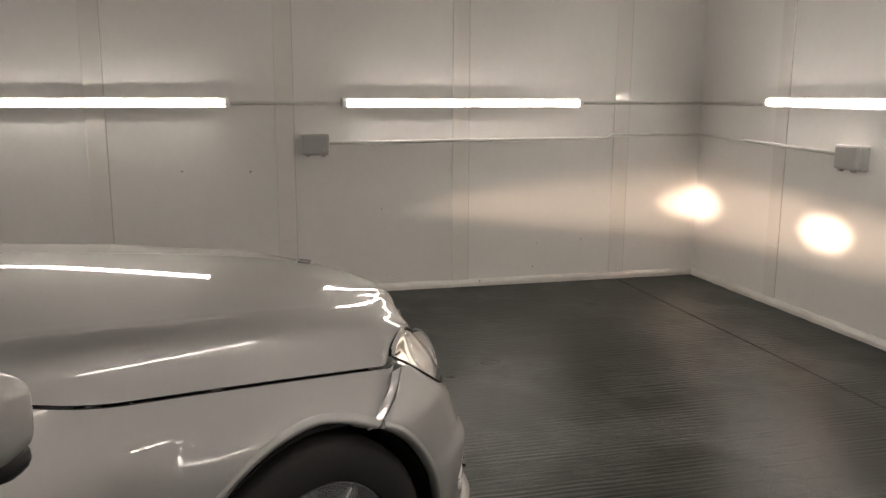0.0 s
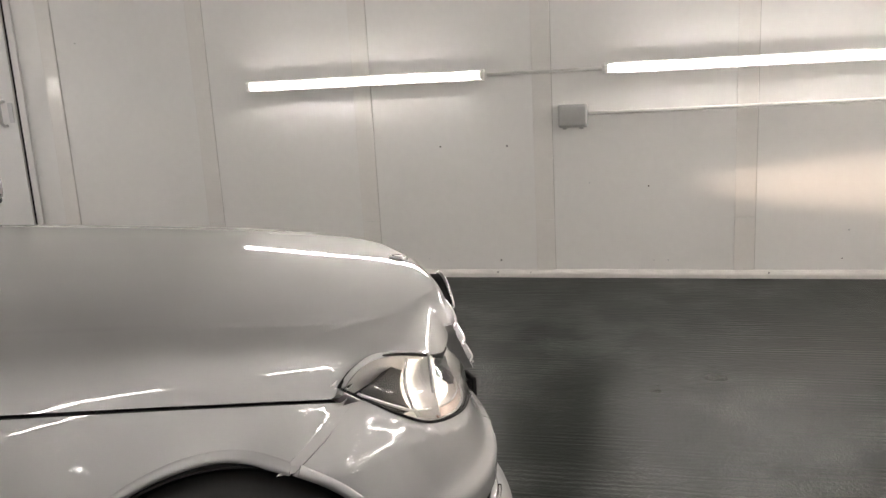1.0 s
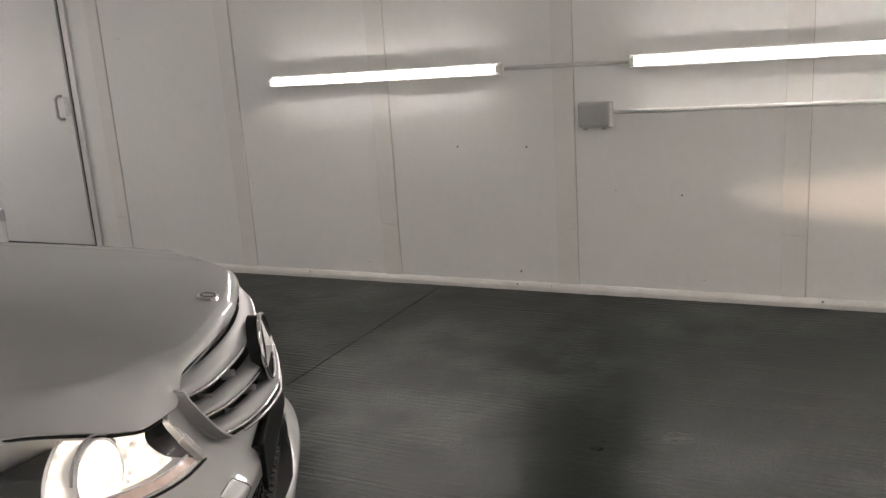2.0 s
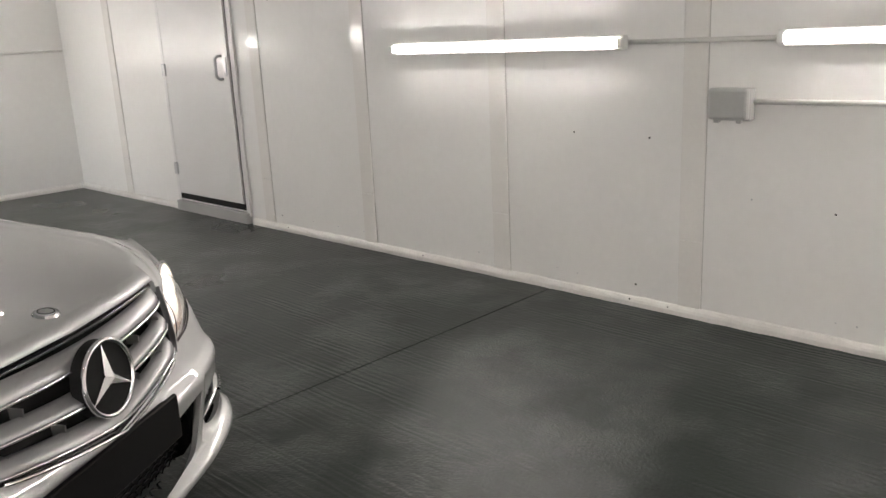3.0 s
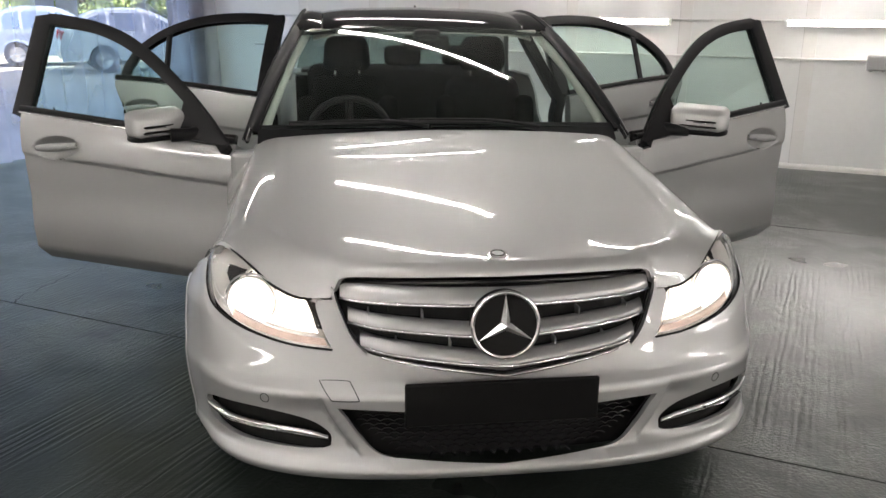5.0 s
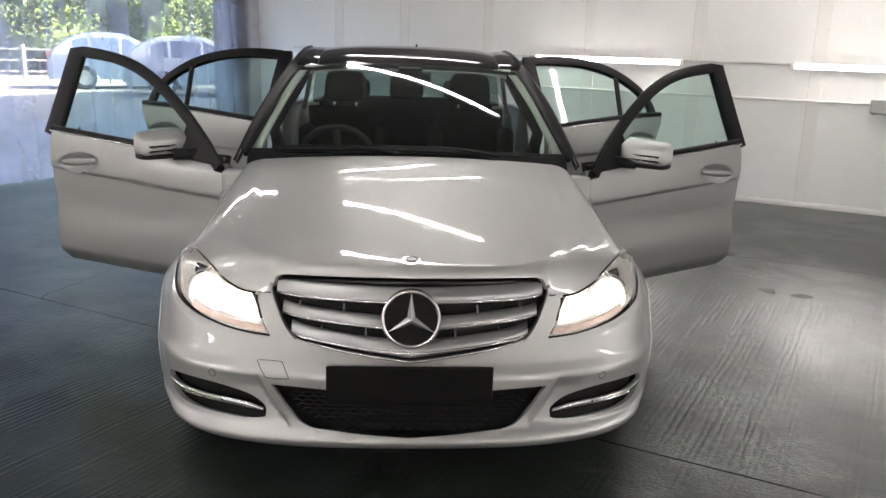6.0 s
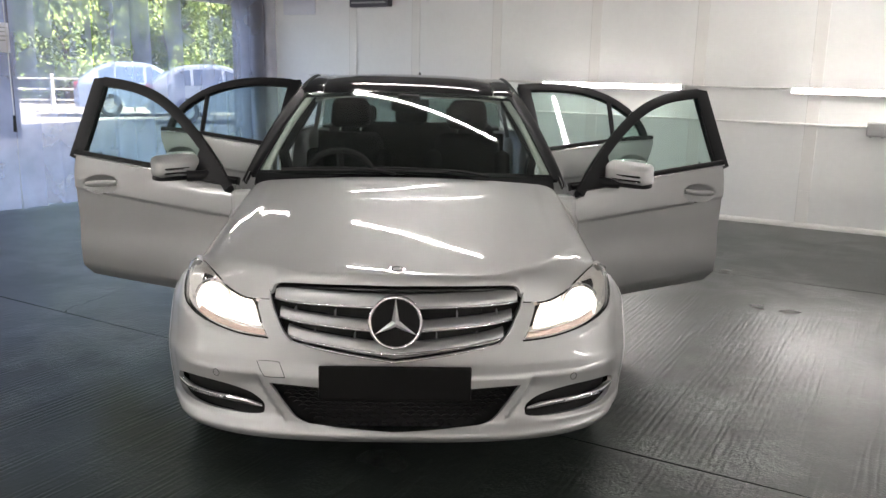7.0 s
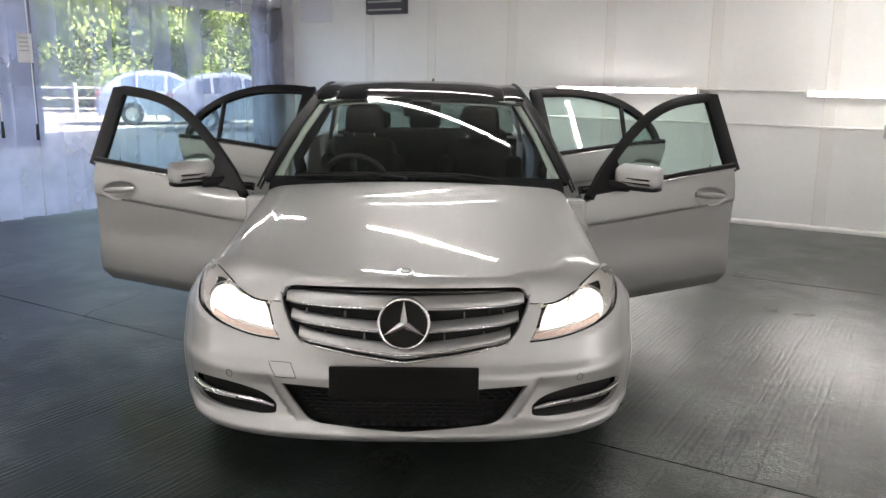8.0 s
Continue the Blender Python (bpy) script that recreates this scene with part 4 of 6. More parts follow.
    grid_sheet("indicator", [[inner(i, t, 0.03) for i in range(1, int(n * 0.44))] for t in np.linspace(0.03, 0.17, 5)], M_AMBER, lamp, out=(s * 0.3, -1, 0.2), thick=0.004, label="pale amber indicator strip")
    part("divider", tube_bm([Vector(inner(reach, t, 0.08)) for t in np.linspace(0.1, 0.95, 10)], 0.004, 6), M_HOUSING, lamp, smooth=True)
    part("bezel", tube_bm([Vector(inner(i, 0.185, 0.02)) for i in range(1, n - 6)], 0.0028, 6), M_BRIGHT, lamp, "thin bright bezel", smooth=True)

# front wings
belt = curve([(1.38, 0.905), (2.48, 0.992), (3.42, 1.055), (3.7, 1.05)])


def edge_w(v):
    return bonnet_edge(min(max(v, 0.45), 1.40)).z


def wing(s):
    """A front wing: its shoulder rolls over from the bonnet seam into the flank."""
    def top_w(v):
        return edge_w(v) - 0.007 + max(0, v - 1.3) * 0.25

    A0 = radians(70)

    def down(v, w):
        k = top_w(v) - w
        if k >= 0.17:
            return 0.2 + k - 0.17
        return 0.2 * (math.acos(min(1, math.cos(A0) * (1 - k / 0.17))) - A0) / (math.pi / 2 - A0)

    def skin(v, b):
        t, tu, m = top_w(v), bonnet_edge(min(v, 1.40)).x + 0.003, side_max(v)
        if b < 0.2:
            a = A0 + b / 0.2 * (math.pi / 2 - A0)
            w, u = t - 0.17 * (1 - math.cos(a) / math.cos(A0)), tu + (m - tu) * (math.sin(a) - math.sin(A0)) / (1 - math.sin(A0))
        else:
            w, u = t - 0.17 - (b - 0.2), m
            if w < 0.55:
                u -= 0.05 * ((0.55 - w) / 0.35) ** 2
        d = ((v - 0.587) * 0.092 + (w - 0.618) * 0.135) / 0.1634
        k = min(1, max(0, 1 - d / 0.11))
        u += (nose_u(v, w) - u) * k * k * (3 - 2 * k) * min(1, b / 0.10)
        return Vector((s * (u + flare(v, w) * min(1, b / 0.12)), v, w))

    line = [(v, 0.0) for v in np.linspace(0.468, 1.388, 34)]
    line += [(v, down(v, w)) for v, w in [(1.392, 0.70), (1.388, 0.45), (1.36, 0.26), (1.20, 0.215), (1.035, 0.21)] + arch_line(WHEEL_V, -16, 113, 40) + [(WHEEL_V + ARCH * math.cos(radians(114.5)) + 0.001, WHEEL_W + ARCH * math.sin(radians(114.5))), (0.520, 0.667), (0.453, 0.712)]]
    ob = patch("front_wing", line, [], skin, 0.016, M_PAINT, car, middle=(0, 0.9, 0.4), thick=0.014, label="silver front wing with a rolled arch lip")
    rows = []
    for a in np.linspace(radians(-14), radians(114), 44):
        row = []
        for r, lift in ((-0.004, -0.012), (0.0, 0.0035), (0.009, 0.0045), (0.018, 0.0035), (0.020, -0.002)):
            v, w = WHEEL_V + (ARCH + r) * math.cos(a), WHEEL_W + (ARCH + r) * math.sin(a)
            p = skin(v, down(v, w))
            row.append((p.x + s * lift, v, w))
        rows.append(row)
    grid_sheet("arch_lip", rows, M_PAINT, ob, out=(s, 0, 0), thick=0.006)
    return ob


for s in (-1, 1):
    wing(s)
    run = [bonnet_edge(v) for v in np.linspace(0.49, 1.36, 30)]
    # black strip laid in the shut line to darken it like shade
    part("bonnet_seal", tube_bm([Vector((s * (q.x - 0.0005), q.y, q.z - 0.0085)) for q in run], 0.0030, 6), M_GASKET, car, "black strip standing in for the shade in the gap under the bonnet edge", smooth=True)

# flange behind the seam between bumper and wing
for s in (-1, 1):
    rows = []
    for k in np.linspace(0.02, 0.98, 12):
        v, w = 0.453 + (0.588 - 0.453) * k, 0.711 + (0.621 - 0.711) * k
        rows.append([(s * (nose_u(v + d, w) + flare(v + d, w) - 0.007), v + d, w) for d in (-0.03, -0.015, 0.0, 0.015, 0.03)])
    grid_sheet("seam_flange", rows, M_PAINT, car, out=(s, 0, 0), thick=0.004)

# inner wheel arches and wheels
for s in (-1, 1):
    for c in (WHEEL_V, REAR_V):
        rows = [[(s * x, c + 0.346 * math.cos(a), WHEEL_W + 0.346 * math.sin(a)) for x in np.linspace(0.52, 0.862, 6)] for a in np.linspace(radians(-20), radians(200), 30)]
        grid_sheet("arch_liner", rows, M_GASKET, car, out=(0, 0, 1), thick=0.004)


def wheel(s, v):
    c = (s * 0.765, v, 0.312)
    tyre_profile = [(-0.10, 0.215), (-0.108, 0.245), (-0.104, 0.290), (-0.088, 0.308), (-0.05, 0.3115), (0.0, 0.312), (0.05, 0.3115), (0.088, 0.308), (0.104, 0.290), (0.108, 0.245), (0.10, 0.215)]
    ob = part("wheel", lathe(tyre_profile, s, c, 56), M_RUBBER, car, "road wheel with a black tyre and silver alloy rim", smooth=True)
    for x in (-0.055, -0.018, 0.018, 0.055):
        part("tread_groove", lathe([(x - 0.004, 0.3125), (x - 0.003, 0.3128), (x + 0.003, 0.3128), (x + 0.004, 0.3125)], s, c, 56), M_GASKET, ob)
    part("rim", lathe([(-0.09, 0.205), (-0.10, 0.218), (-0.08, 0.205), (0.0, 0.195), (0.06, 0.200), (0.085, 0.212), (0.096, 0.219), (0.092, 0.205), (0.07, 0.196), (0.065, 0.16)], s, c, 48), M_RIM, ob, "silver alloy rim", smooth=True)
    for k in range(10):
        a = 2 * math.pi * k / 10
        bm = bmesh.new()
        for r0, r1, wd in ((0.03, 0.205, 0.016),):
            add_box(bm, (-0.012, -wd, r0), (0.016, wd, r1), 0.006)
        bmesh.ops.transform(bm, matrix=Matrix.Translation((c[0] + s * 0.065, c[1], c[2])) @ Matrix.Rotation(a, 4, "X"), verts=bm.verts)
        part("spoke", bm, M_RIM, ob)
    bm = lathe([(0.05, 0.075), (0.082, 0.07), (0.09, 0.035), (0.09, 0.001)], s, c, 24)
    part("hub_cap", bm, M_RIM, ob, smooth=True)
    part("brake_disc", lathe([(-0.01, 0.06), (-0.01, 0.15), (0.012, 0.15), (0.012, 0.06)], s, c, 32), M_ALU, ob)
    return ob


for s in (-1, 1):
    for v in (WHEEL_V, REAR_V):
        wheel(s, v)


# greenhouse
def glass_u(w):
    return 0.866 - 0.262 * (w - 0.95) / 0.45


def screen(q, t):
    """The windscreen: q from side to side, t from foot to head."""
    lo = Vector((q * 0.768, 1.415 + 0.035 * q * q, 0.958 - 0.008 * q * q))
    hi = Vector((q * 0.590, 2.085 + 0.055 * q * q, 1.358 - 0.022 * q * q))
    p = lo.lerp(hi, t)
    return p + Vector((0, -0.013, 0.019)) * (4 * t * (1 - t)) * (1 - 0.3 * q * q)


rows = [[screen(q, t) for q in np.linspace(-1, 1, 41)] for t in np.linspace(0.02, 1, 20)]
windscreen = grid_sheet("windscreen", rows, M_SCREEN, car, out=(0, -1, 1), thick=0.005, label="clear windscreen with a black border")
windscreen.visible_shadow = False
for s in (-1, 1):
    rows = [[screen(s * q, t) + Vector((0, 0.004, -0.008)) for q in (0.968, 0.98, 0.99, 1.0)] for t in np.linspace(0.0, 1, 20)]
    grid_sheet("side_border", rows, M_GLOSS, windscreen, out=(0, -1, 1), thick=0.003)
for a, b in ((0.0, 0.055), (0.955, 1.0)):
    rows = [[screen(q, t) + Vector((0, 0.004, -0.009)) for q in np.linspace(-1, 1, 41)] for t in np.linspace(a, b, 4)]
    grid_sheet("border", rows, M_GLOSS, windscreen, out=(0, -1, 1), thick=0.003)

roof_mid = curve([(2.07, 1.350), (2.16, 1.388), (2.30, 1.420), (2.50, 1.442), (2.75, 1.449), (3.05, 1.436), (3.25, 1.408), (3.42, 1.370)])


def roof_at(u, v):
    k = abs(u) / 0.56
    return Vector((u, v + 0.05 * k * k * max(0, 1 - (v - 2.08) / 0.6), roof_mid(v) - 0.020 * k ** 2 - 0.030 * k ** 8))


rows = [[roof_at(u, v) for u in np.linspace(-0.485, 0.485, 31)] for v in np.linspace(2.088, 3.36, 40)]
roof = grid_sheet("roof", rows, M_ROOF, car, label="gloss black panoramic roof")
rows = [[roof_at(u, v) + Vector((0, 0, -0.045)) for u in np.linspace(-0.53, 0.53, 21)] for v in np.linspace(2.11, 3.36, 20)]
grid_sheet("headlining", rows, M_LINING, car, out=(0, 0, -1), thick=0.01, label="pale grey headlining")
part("roof_aerial", tube_bm([(0.06, 3.27, 1.405), (0.06, 3.30, 1.445), (0.06, 3.312, 1.462)], [0.016, 0.009, 0.004], 8), M_BLACK, roof)

# side frames: screen pillar, cant rail and rear pillar, in one sweep either side
for s in (-1, 1):
    path = spline([(0.790, 1.40, 0.925), (0.748, 1.60, 1.058), (0.693, 1.82, 1.196), (0.634, 2.05, 1.312), (0.604, 2.25, 1.374), (0.592, 2.55, 1.408), (0.592, 2.85, 1.408), (0.609, 3.15, 1.372), (0.655, 3.45, 1.285), (0.71, 3.75, 1.14), (0.735, 3.88, 1.06)], 6)
    rows = []
    for i, p in enumerate(path):
        d = path[min(i + 1, len(path) - 1)] - path[max(i - 1, 0)]
        d /= np.linalg.norm(d)
        outw = np.array((1.0, 0, 0.35)) - d * (np.array((1.0, 0, 0.35)) @ d)
        outw /= np.linalg.norm(outw)
        side = np.cross(d, outw)
        wide = 0.012 + 0.016 * min(1, max(0, (i - 16) / 12)) if i < 42 else 0.030 + 0.0045 * (i - 42)
        row = []
        for k in np.linspace(-1.35, 1.35, 9):
            q = p + outw * 0.015 * math.cos(k) + side * wide * math.sin(k)
            row.append((s * q[0], q[1], q[2]))
        rows.append(row)
    pv = [q[1] for q in path]

    def rail(v, lift=0.0):
        return Vector((s * float(np.interp(v, pv, [q[0] for q in path])), v, float(np.interp(v, pv, [q[2] for q in path])) + lift))

    post = grid_sheet("screen_pillar", [r[:6] for r in rows[:41]], M_BLACK, car, out=(s, 0, 0.5), thick=0.03, label="black screen pillar")
    grid_sheet("pillar_edge", [r[5:] for r in rows[:41]], M_PAINT, post, out=(s, 0.5, 0), thick=0.02, label="silver door-side edge")
    pillar = grid_sheet("side_frame", rows[40:], M_PAINT, car, out=(s, 0, 0.5), thick=0.03, label="silver roof pillar and rail")
    inner = [Vector((s * (q[0] - 0.052), q[1] + 0.040, q[2] - 0.030)) for q in path[2:40]]
    part("pillar_trim", tube_bm(inner, 0.022, 8), M_LINING, pillar, "pale inner pillar trim", smooth=True)
    rows = []
    for t in np.linspace(0.0, 1.0, 18):
        a, b = screen(s * 0.972, t) + Vector((0, -0.003, 0.006)), screen(s, t) + Vector((0, -0.001, 0.005))
        c = rail(b.y + 0.01, 0.016)
        rows.append([a, b, b.lerp(c, 0.4) + Vector((0, -0.002, 0.004)), b.lerp(c, 0.8) + Vector((0, -0.001, 0.002)), c])
    grid_sheet("pillar_cover", rows, M_BLACK, pillar, out=(s * 0.3, -1, 0.6), thick=0.01, label="black screen pillar cover")
    rows = []
    for v in np.linspace(2.10, 3.38, 40):
        grow = min(1, 0.25 + (v - 2.10) / 0.35)
        a, c = roof_at(s * 0.490, v) - Vector((0, 0, 0.002)), rail(v + 0.03, 0.014 * grow)
        rows.append([a.lerp(c, k) + Vector((0, 0, 0.007 * grow * 4 * k * (1 - k))) for k in (0, 0.2, 0.45, 0.7, 0.9, 1.0)])
    grid_sheet("roof_side", rows, M_ROOF, roof, out=(s * 0.3, 0, 1), thick=0.008)
    # centre pillar, sill and shut faces
    rows = [[(s * (glass_u(max(w, 0.95)) - 0.05 - 0.03 * (w < 0.9)), 2.50 + d + 0.06 * (w - 0.9) / 0.5, w) for d in (-0.06, -0.02, 0.02, 0.06)] for w in np.linspace(0.30, 1.39, 14)]
    grid_sheet("centre_pillar", rows, M_BLACK, car, out=(s, 0, 0), thick=0.05, label="dark centre pillar")
    bm = box_bm((min(s * 0.62, s * 0.835), 1.36, 0.19), (max(s * 0.62, s * 0.835), 3.15, 0.335), 0.035, 3)
    part("sill", bm, M_PAINT, car, "silver door sill")
    bm = box_bm((min(s * 0.70, s * 0.845), 1.32, 0.30), (max(s * 0.70, s * 0.845), 1.40, 0.89), 0.02)
    part("hinge_post", bm, M_PAINT, car)

# cowl, wipers
rows = [[Vector((q * 0.745, 1.425 + 0.02 * q * q - 0.035 * t, 0.950 - 0.006 * q * q - 0.03 * t)) for q in np.linspace(-1, 1, 31)] for t in np.linspace(-1.0, 1.0, 4)]
grid_sheet("scuttle", rows, M_BLACK, car, thick=0.01, label="black scuttle panel")
for pts in ([(-0.05, 1.43, 0.972), (-0.25, 1.455, 0.992), (-0.62, 1.46, 0.985)], [(0.42, 1.43, 0.965), (0.22, 1.452, 0.990), (-0.16, 1.455, 0.996)]):
    wiper = part("wiper", tube_bm(spline(pts, 5), 0.008, 6), M_BLACK, car, "black wiper", smooth=True)
    part("wiper_blade", tube_bm([Vector(p) + Vector((0, -0.008, -0.006)) for p in spline(pts[1:], 6)], 0.005, 5), M_RUBBER, wiper)


# rear quarters, boot, tail
def rear_skin(s):
    def skin(v, w):
        return Vector((s * flank(v, w, 1.05 - 0.02 * max(0, v - 3.6), 0.80 - 0.05 * max(0, v - 3.6)), v, w))
    return skin


for s in (-1, 1):
    line = [(3.40, 1.045), (3.8, 1.045), (4.2, 1.03), (4.45, 1.0), (4.56, 0.93), (4.58, 0.70), (4.57, 0.35), (4.50, 0.25), (4.0, 0.23), (REAR_V + 0.345, 0.23)]
    line += arch_line(REAR_V, -13, 180, 34) + [(3.10, 0.31), (3.10, 0.45), (3.16, 0.62), (3.30, 0.80), (3.38, 0.95)]
    patch("rear_wing", line, [], rear_skin(s), 0.03, M_PAINT, car, middle=(0, 3.8, 0.4), thick=0.014, label="silver rear wing")
boot_w = curve([(3.85, 1.045), (4.1, 1.05), (4.45, 1.035), (4.55, 1.0)])
rows = [[(u, v, boot_w(v) - 0.02 * (abs(u) / 0.74) ** 4) for u in np.linspace(-0.745, 0.745, 25)] for v in np.linspace(3.84, 4.55, 14)]
grid_sheet("boot_lid", rows, M_PAINT, car, label="silver boot lid")
rows = [[(u, 4.56 + 0.03 * math.cos(w * 3) - 0.10 * (abs(u) / 0.74) ** 4, w) for u in np.linspace(-0.74, 0.74, 25)] for w in np.linspace(0.26, 1.0, 14)]
tail = grid_sheet("tail_panel", rows, M_PAINT, car, out=(0, 1, 0), label="silver tail panel and rear bumper")
for s in (-1, 1):
    rows = [[(s * u, 4.568 + 0.03 * math.cos(w * 3) - 0.10 * (u / 0.74) ** 4, w) for u in np.linspace(0.42, 0.735, 10)] for w in np.linspace(0.72, 0.90, 6)]
    grid_sheet("tail_lamp", rows, M_RED, tail, out=(0, 1, 0), thick=0.02, label="red tail lamp")
rows = [[Vector((q * 0.60, 3.38, 1.372 - 0.02 * q * q)).lerp(Vector((q * 0.70, 3.88, 1.055)), t) + Vector((0, 0.02, 0.03)) * 4 * t * (1 - t) for q in np.linspace(-1, 1, 25)] for t in np.linspace(0, 1, 12)]
rear_screen = grid_sheet("rear_screen", rows, M_REAR, car, out=(0, 1, 1), thick=0.004, label="tinted rear screen")
rear_screen.visible_shadow = False
part("floor_pan", box_bm((-0.74, 0.95, 0.17), (0.74, 4.5, 0.26), 0.02), M_GASKET, car)
part("rear_bulkhead", box_bm((-0.70, 3.60, 0.30), (0.70, 3.64, 1.02), 0.01), M_GASKET, car)
part("parcel_shelf", box_bm((-0.66, 3.54, 1.045), (0.66, 3.82, 1.066), 0.006), M_DARK, car, "black parcel shelf")
part("bulkhead", box_bm((-0.72, 1.30, 0.26), (0.72, 1.36, 0.87), 0.02), M_GASKET, car)
part("engine_tray", box_bm((-0.60, 0.20, 0.19), (0.60, 1.0, 0.24), 0.01), M_GASKET, car)


# ---- doors ----
def crease_w(v):
    return 0.747 + 0.062 * (v - 1.5)


def door(s, front, angle):
    """One open door: skin, trim, window frame, glass, handle; front doors carry a mirror."""
    v0, v1 = (1.400, 2.485) if front else (2.495, 3.40)
    hinge = Vector((0.855, 1.425 if front else 2.52, 0))
    turn = Matrix.Translation(hinge) @ Matrix.Rotation(-radians(angle), 4, "Z") @ Matrix.Translation(-hinge)

    def xf(p):
        q = turn @ Vector(p)
        return Vector((s * q.x, q.y, q.z))

    def out(d):
        q = turn.to_3x3() @ Vector(d)
        return (s * q.x, q.y, q.z)

    hv, hw = v1 - (0.19 if front else 0.17), belt(v1) - (0.150 if front else 0.155)

    def bottom(v):
        b = 0.285 + 0.02 * (v - 1.4)
        return b if front else max(b, 0.30 + 0.62 * max(0, (v - 3.06) / 0.33) ** 1.3)

    def skin(v, w):
        u = flank(v, w, belt(v) + 0.012, 0.842)
        k = 1 / (1 + math.exp(-(w - crease_w(v)) / 0.0035))
        u += 0.010 * k - 0.010 - 0.010 * math.exp(-((w - 0.62) / 0.10) ** 2)
        u -= 0.9 * max(0, bottom(v) + 0.065 - w)
        e = ((v - hv) / 0.125) ** 2 + ((w - hw + (v - hv) * 0.10) / 0.050) ** 2
        if e < 1:
            u -= 0.030 * (1 - e) ** 0.6
        return Vector((u, v, w))

    rows = []
    fine = [0.0, 0.006, 0.02, 0.05, 0.09, 0.14, 0.19, 0.24, 0.29, 0.34, 0.39, 0.44, 0.48]
    for t in range(58):
        row = []
        for v in np.linspace(v0, v1, 62):
            b, c, top = bottom(v), crease_w(v), belt(v)
            if b > c - 0.03:
                w = b + (top - b) * t / 57
            elif t < 22:
                w = b + (c - 0.012 - b) * t / 22
            elif t < 30:
                w = c - 0.012 + 0.024 * (t - 22) / 8
            else:
                w = c + 0.012 + (top - c - 0.012) * (t - 30) / 27
            row.append(xf(skin(v, w)))
        rows.append(row)
    name = "front_door" if front else "rear_door"
    ob = grid_sheet(name, rows, M_PAINT, car, out=out((1, 0, 0)), thick=0.045, label="open silver door with a black window frame")
    trim = [[xf((flank(v, w, belt(v), 0.842) - 0.075 + 0.02 * math.sin(w * 9), v, w)) for v in np.linspace(v0 + 0.03, v1 - 0.03, 12)] for w in np.linspace(0.42 if not front else 0.33, 0.93, 12)]
    grid_sheet("inner_trim", trim, M_DARK, ob, out=out((-1, 0, 0)), thick=0.02, label="black inner door trim")

    def g(v, w, off=0.0):
        return xf((glass_u(w) + off, v, w))

    if front:
        line = [(1.405, 0.912), (1.55, 1.028), (1.72, 1.145), (1.90, 1.250), (2.05, 1.318), (2.20, 1.362), (2.36, 1.388), (2.515, 1.402)]
        post = [(2.515, 1.402), (2.50, 1.25), (2.485, 1.10), (2.475, 0.985)]
    else:
        line = [(2.530, 1.402), (2.70, 1.408), (2.90, 1.398), (3.08, 1.362), (3.22, 1.305), (3.33, 1.225), (3.385, 1.14), (3.395, 1.06)]
        post = [(2.530, 1.402), (2.525, 1.25), (2.515, 1.10), (2.505, 0.990)]
    top = [tuple(q) for q in spline(line, 6)]

    def ribbon(pts, wide, lift, depth, nm, m=M_BLACK, shift=0.0):
        rows = []
        for i, p in enumerate(pts):
            a, b = np.array(pts[max(i - 1, 0)]), np.array(pts[min(i + 1, len(pts) - 1)])
            d = (b - a) / max(np.linalg.norm(b - a), 1e-9)
            nrm = np.array((d[1], -d[0]))
            rows.append([g(*(np.array(p) + nrm * (k * wide + shift)), lift - 0.006 * (abs(k) > 0.45)) for k in (-0.5, -0.4, 0.0, 0.4, 0.5)])
        return grid_sheet(nm, rows, m, ob, out=out((1, 0, 0.3)), thick=depth, label="black window frame")

    ribbon(top, 0.050, 0.008, 0.05, "window_frame", shift=0.02)
    ribbon([tuple(q) for q in spline(post, 5)], 0.10 if front else 0.085, 0.008, 0.05, "pillar_frame", shift=-0.025 if front else 0.025)
    sill_line = [(v, belt(v) + 0.008) for v in np.linspace(v0 + 0.01, v1 + (0.015 if front else -0.005), 14)]
    rows = [[xf((0.856 + dx, v, w + dz)) for dx, dz in ((-0.03, 0.012), (-0.012, 0.016), (0.0, 0.010), (0.003, -0.004), (-0.004, -0.010))] for v, w in sill_line]
    grid_sheet("window_seal", rows, M_BLACK, ob, out=out((1, 0, 1)), thick=0.012)
    part("chrome_strip", tube_bm([xf((0.859, v, w - 0.013)) for v, w in sill_line], 0.0045, 6), M_CHROME, ob, "bright waist strip", smooth=True)
    # glass, cut by the frame line
    vs = np.linspace(v0 + 0.10, v1 + 0.02, 26) if front else np.linspace(v0 + 0.02, v1 - 0.01, 26)
    tx, tw = [p[0] for p in top], [p[1] for p in top]
    rows = []
    for t in np.linspace(0, 1, 12):
        row = []
        for v in vs:
            hi = float(np.interp(v, tx, tw)) + 0.0
            lo = belt(v)
            w = lo + (max(hi, lo + 0.01) - lo) * t
            row.append(g(v, w, -0.012 if front else -0.010 - 0.06 * (w - 0.99)))
        rows.append(row)
    pane = grid_sheet("window_glass", rows, M_GLASS, ob, out=out((1, 0, 0)), thick=0.004, label="green-tinted window glass")
    pane.visible_shadow = False
    if not front:
        bar = [(3.10, 1.045), (3.135, 1.20), (3.165, 1.335)]
        ribbon([tuple(q) for q in spline(bar, 4)], 0.032, 0.004, 0.03, "quarter_bar")
    part("lock_pin", tube_bm([xf((0.835, v1 - 0.16, belt(v1 - 0.16))), xf((0.833, v1 - 0.16, belt(v1 - 0.16) + 0.032))], 0.004, 6), M_BLACK, ob)
    # handle bridging its recess
    rows = []
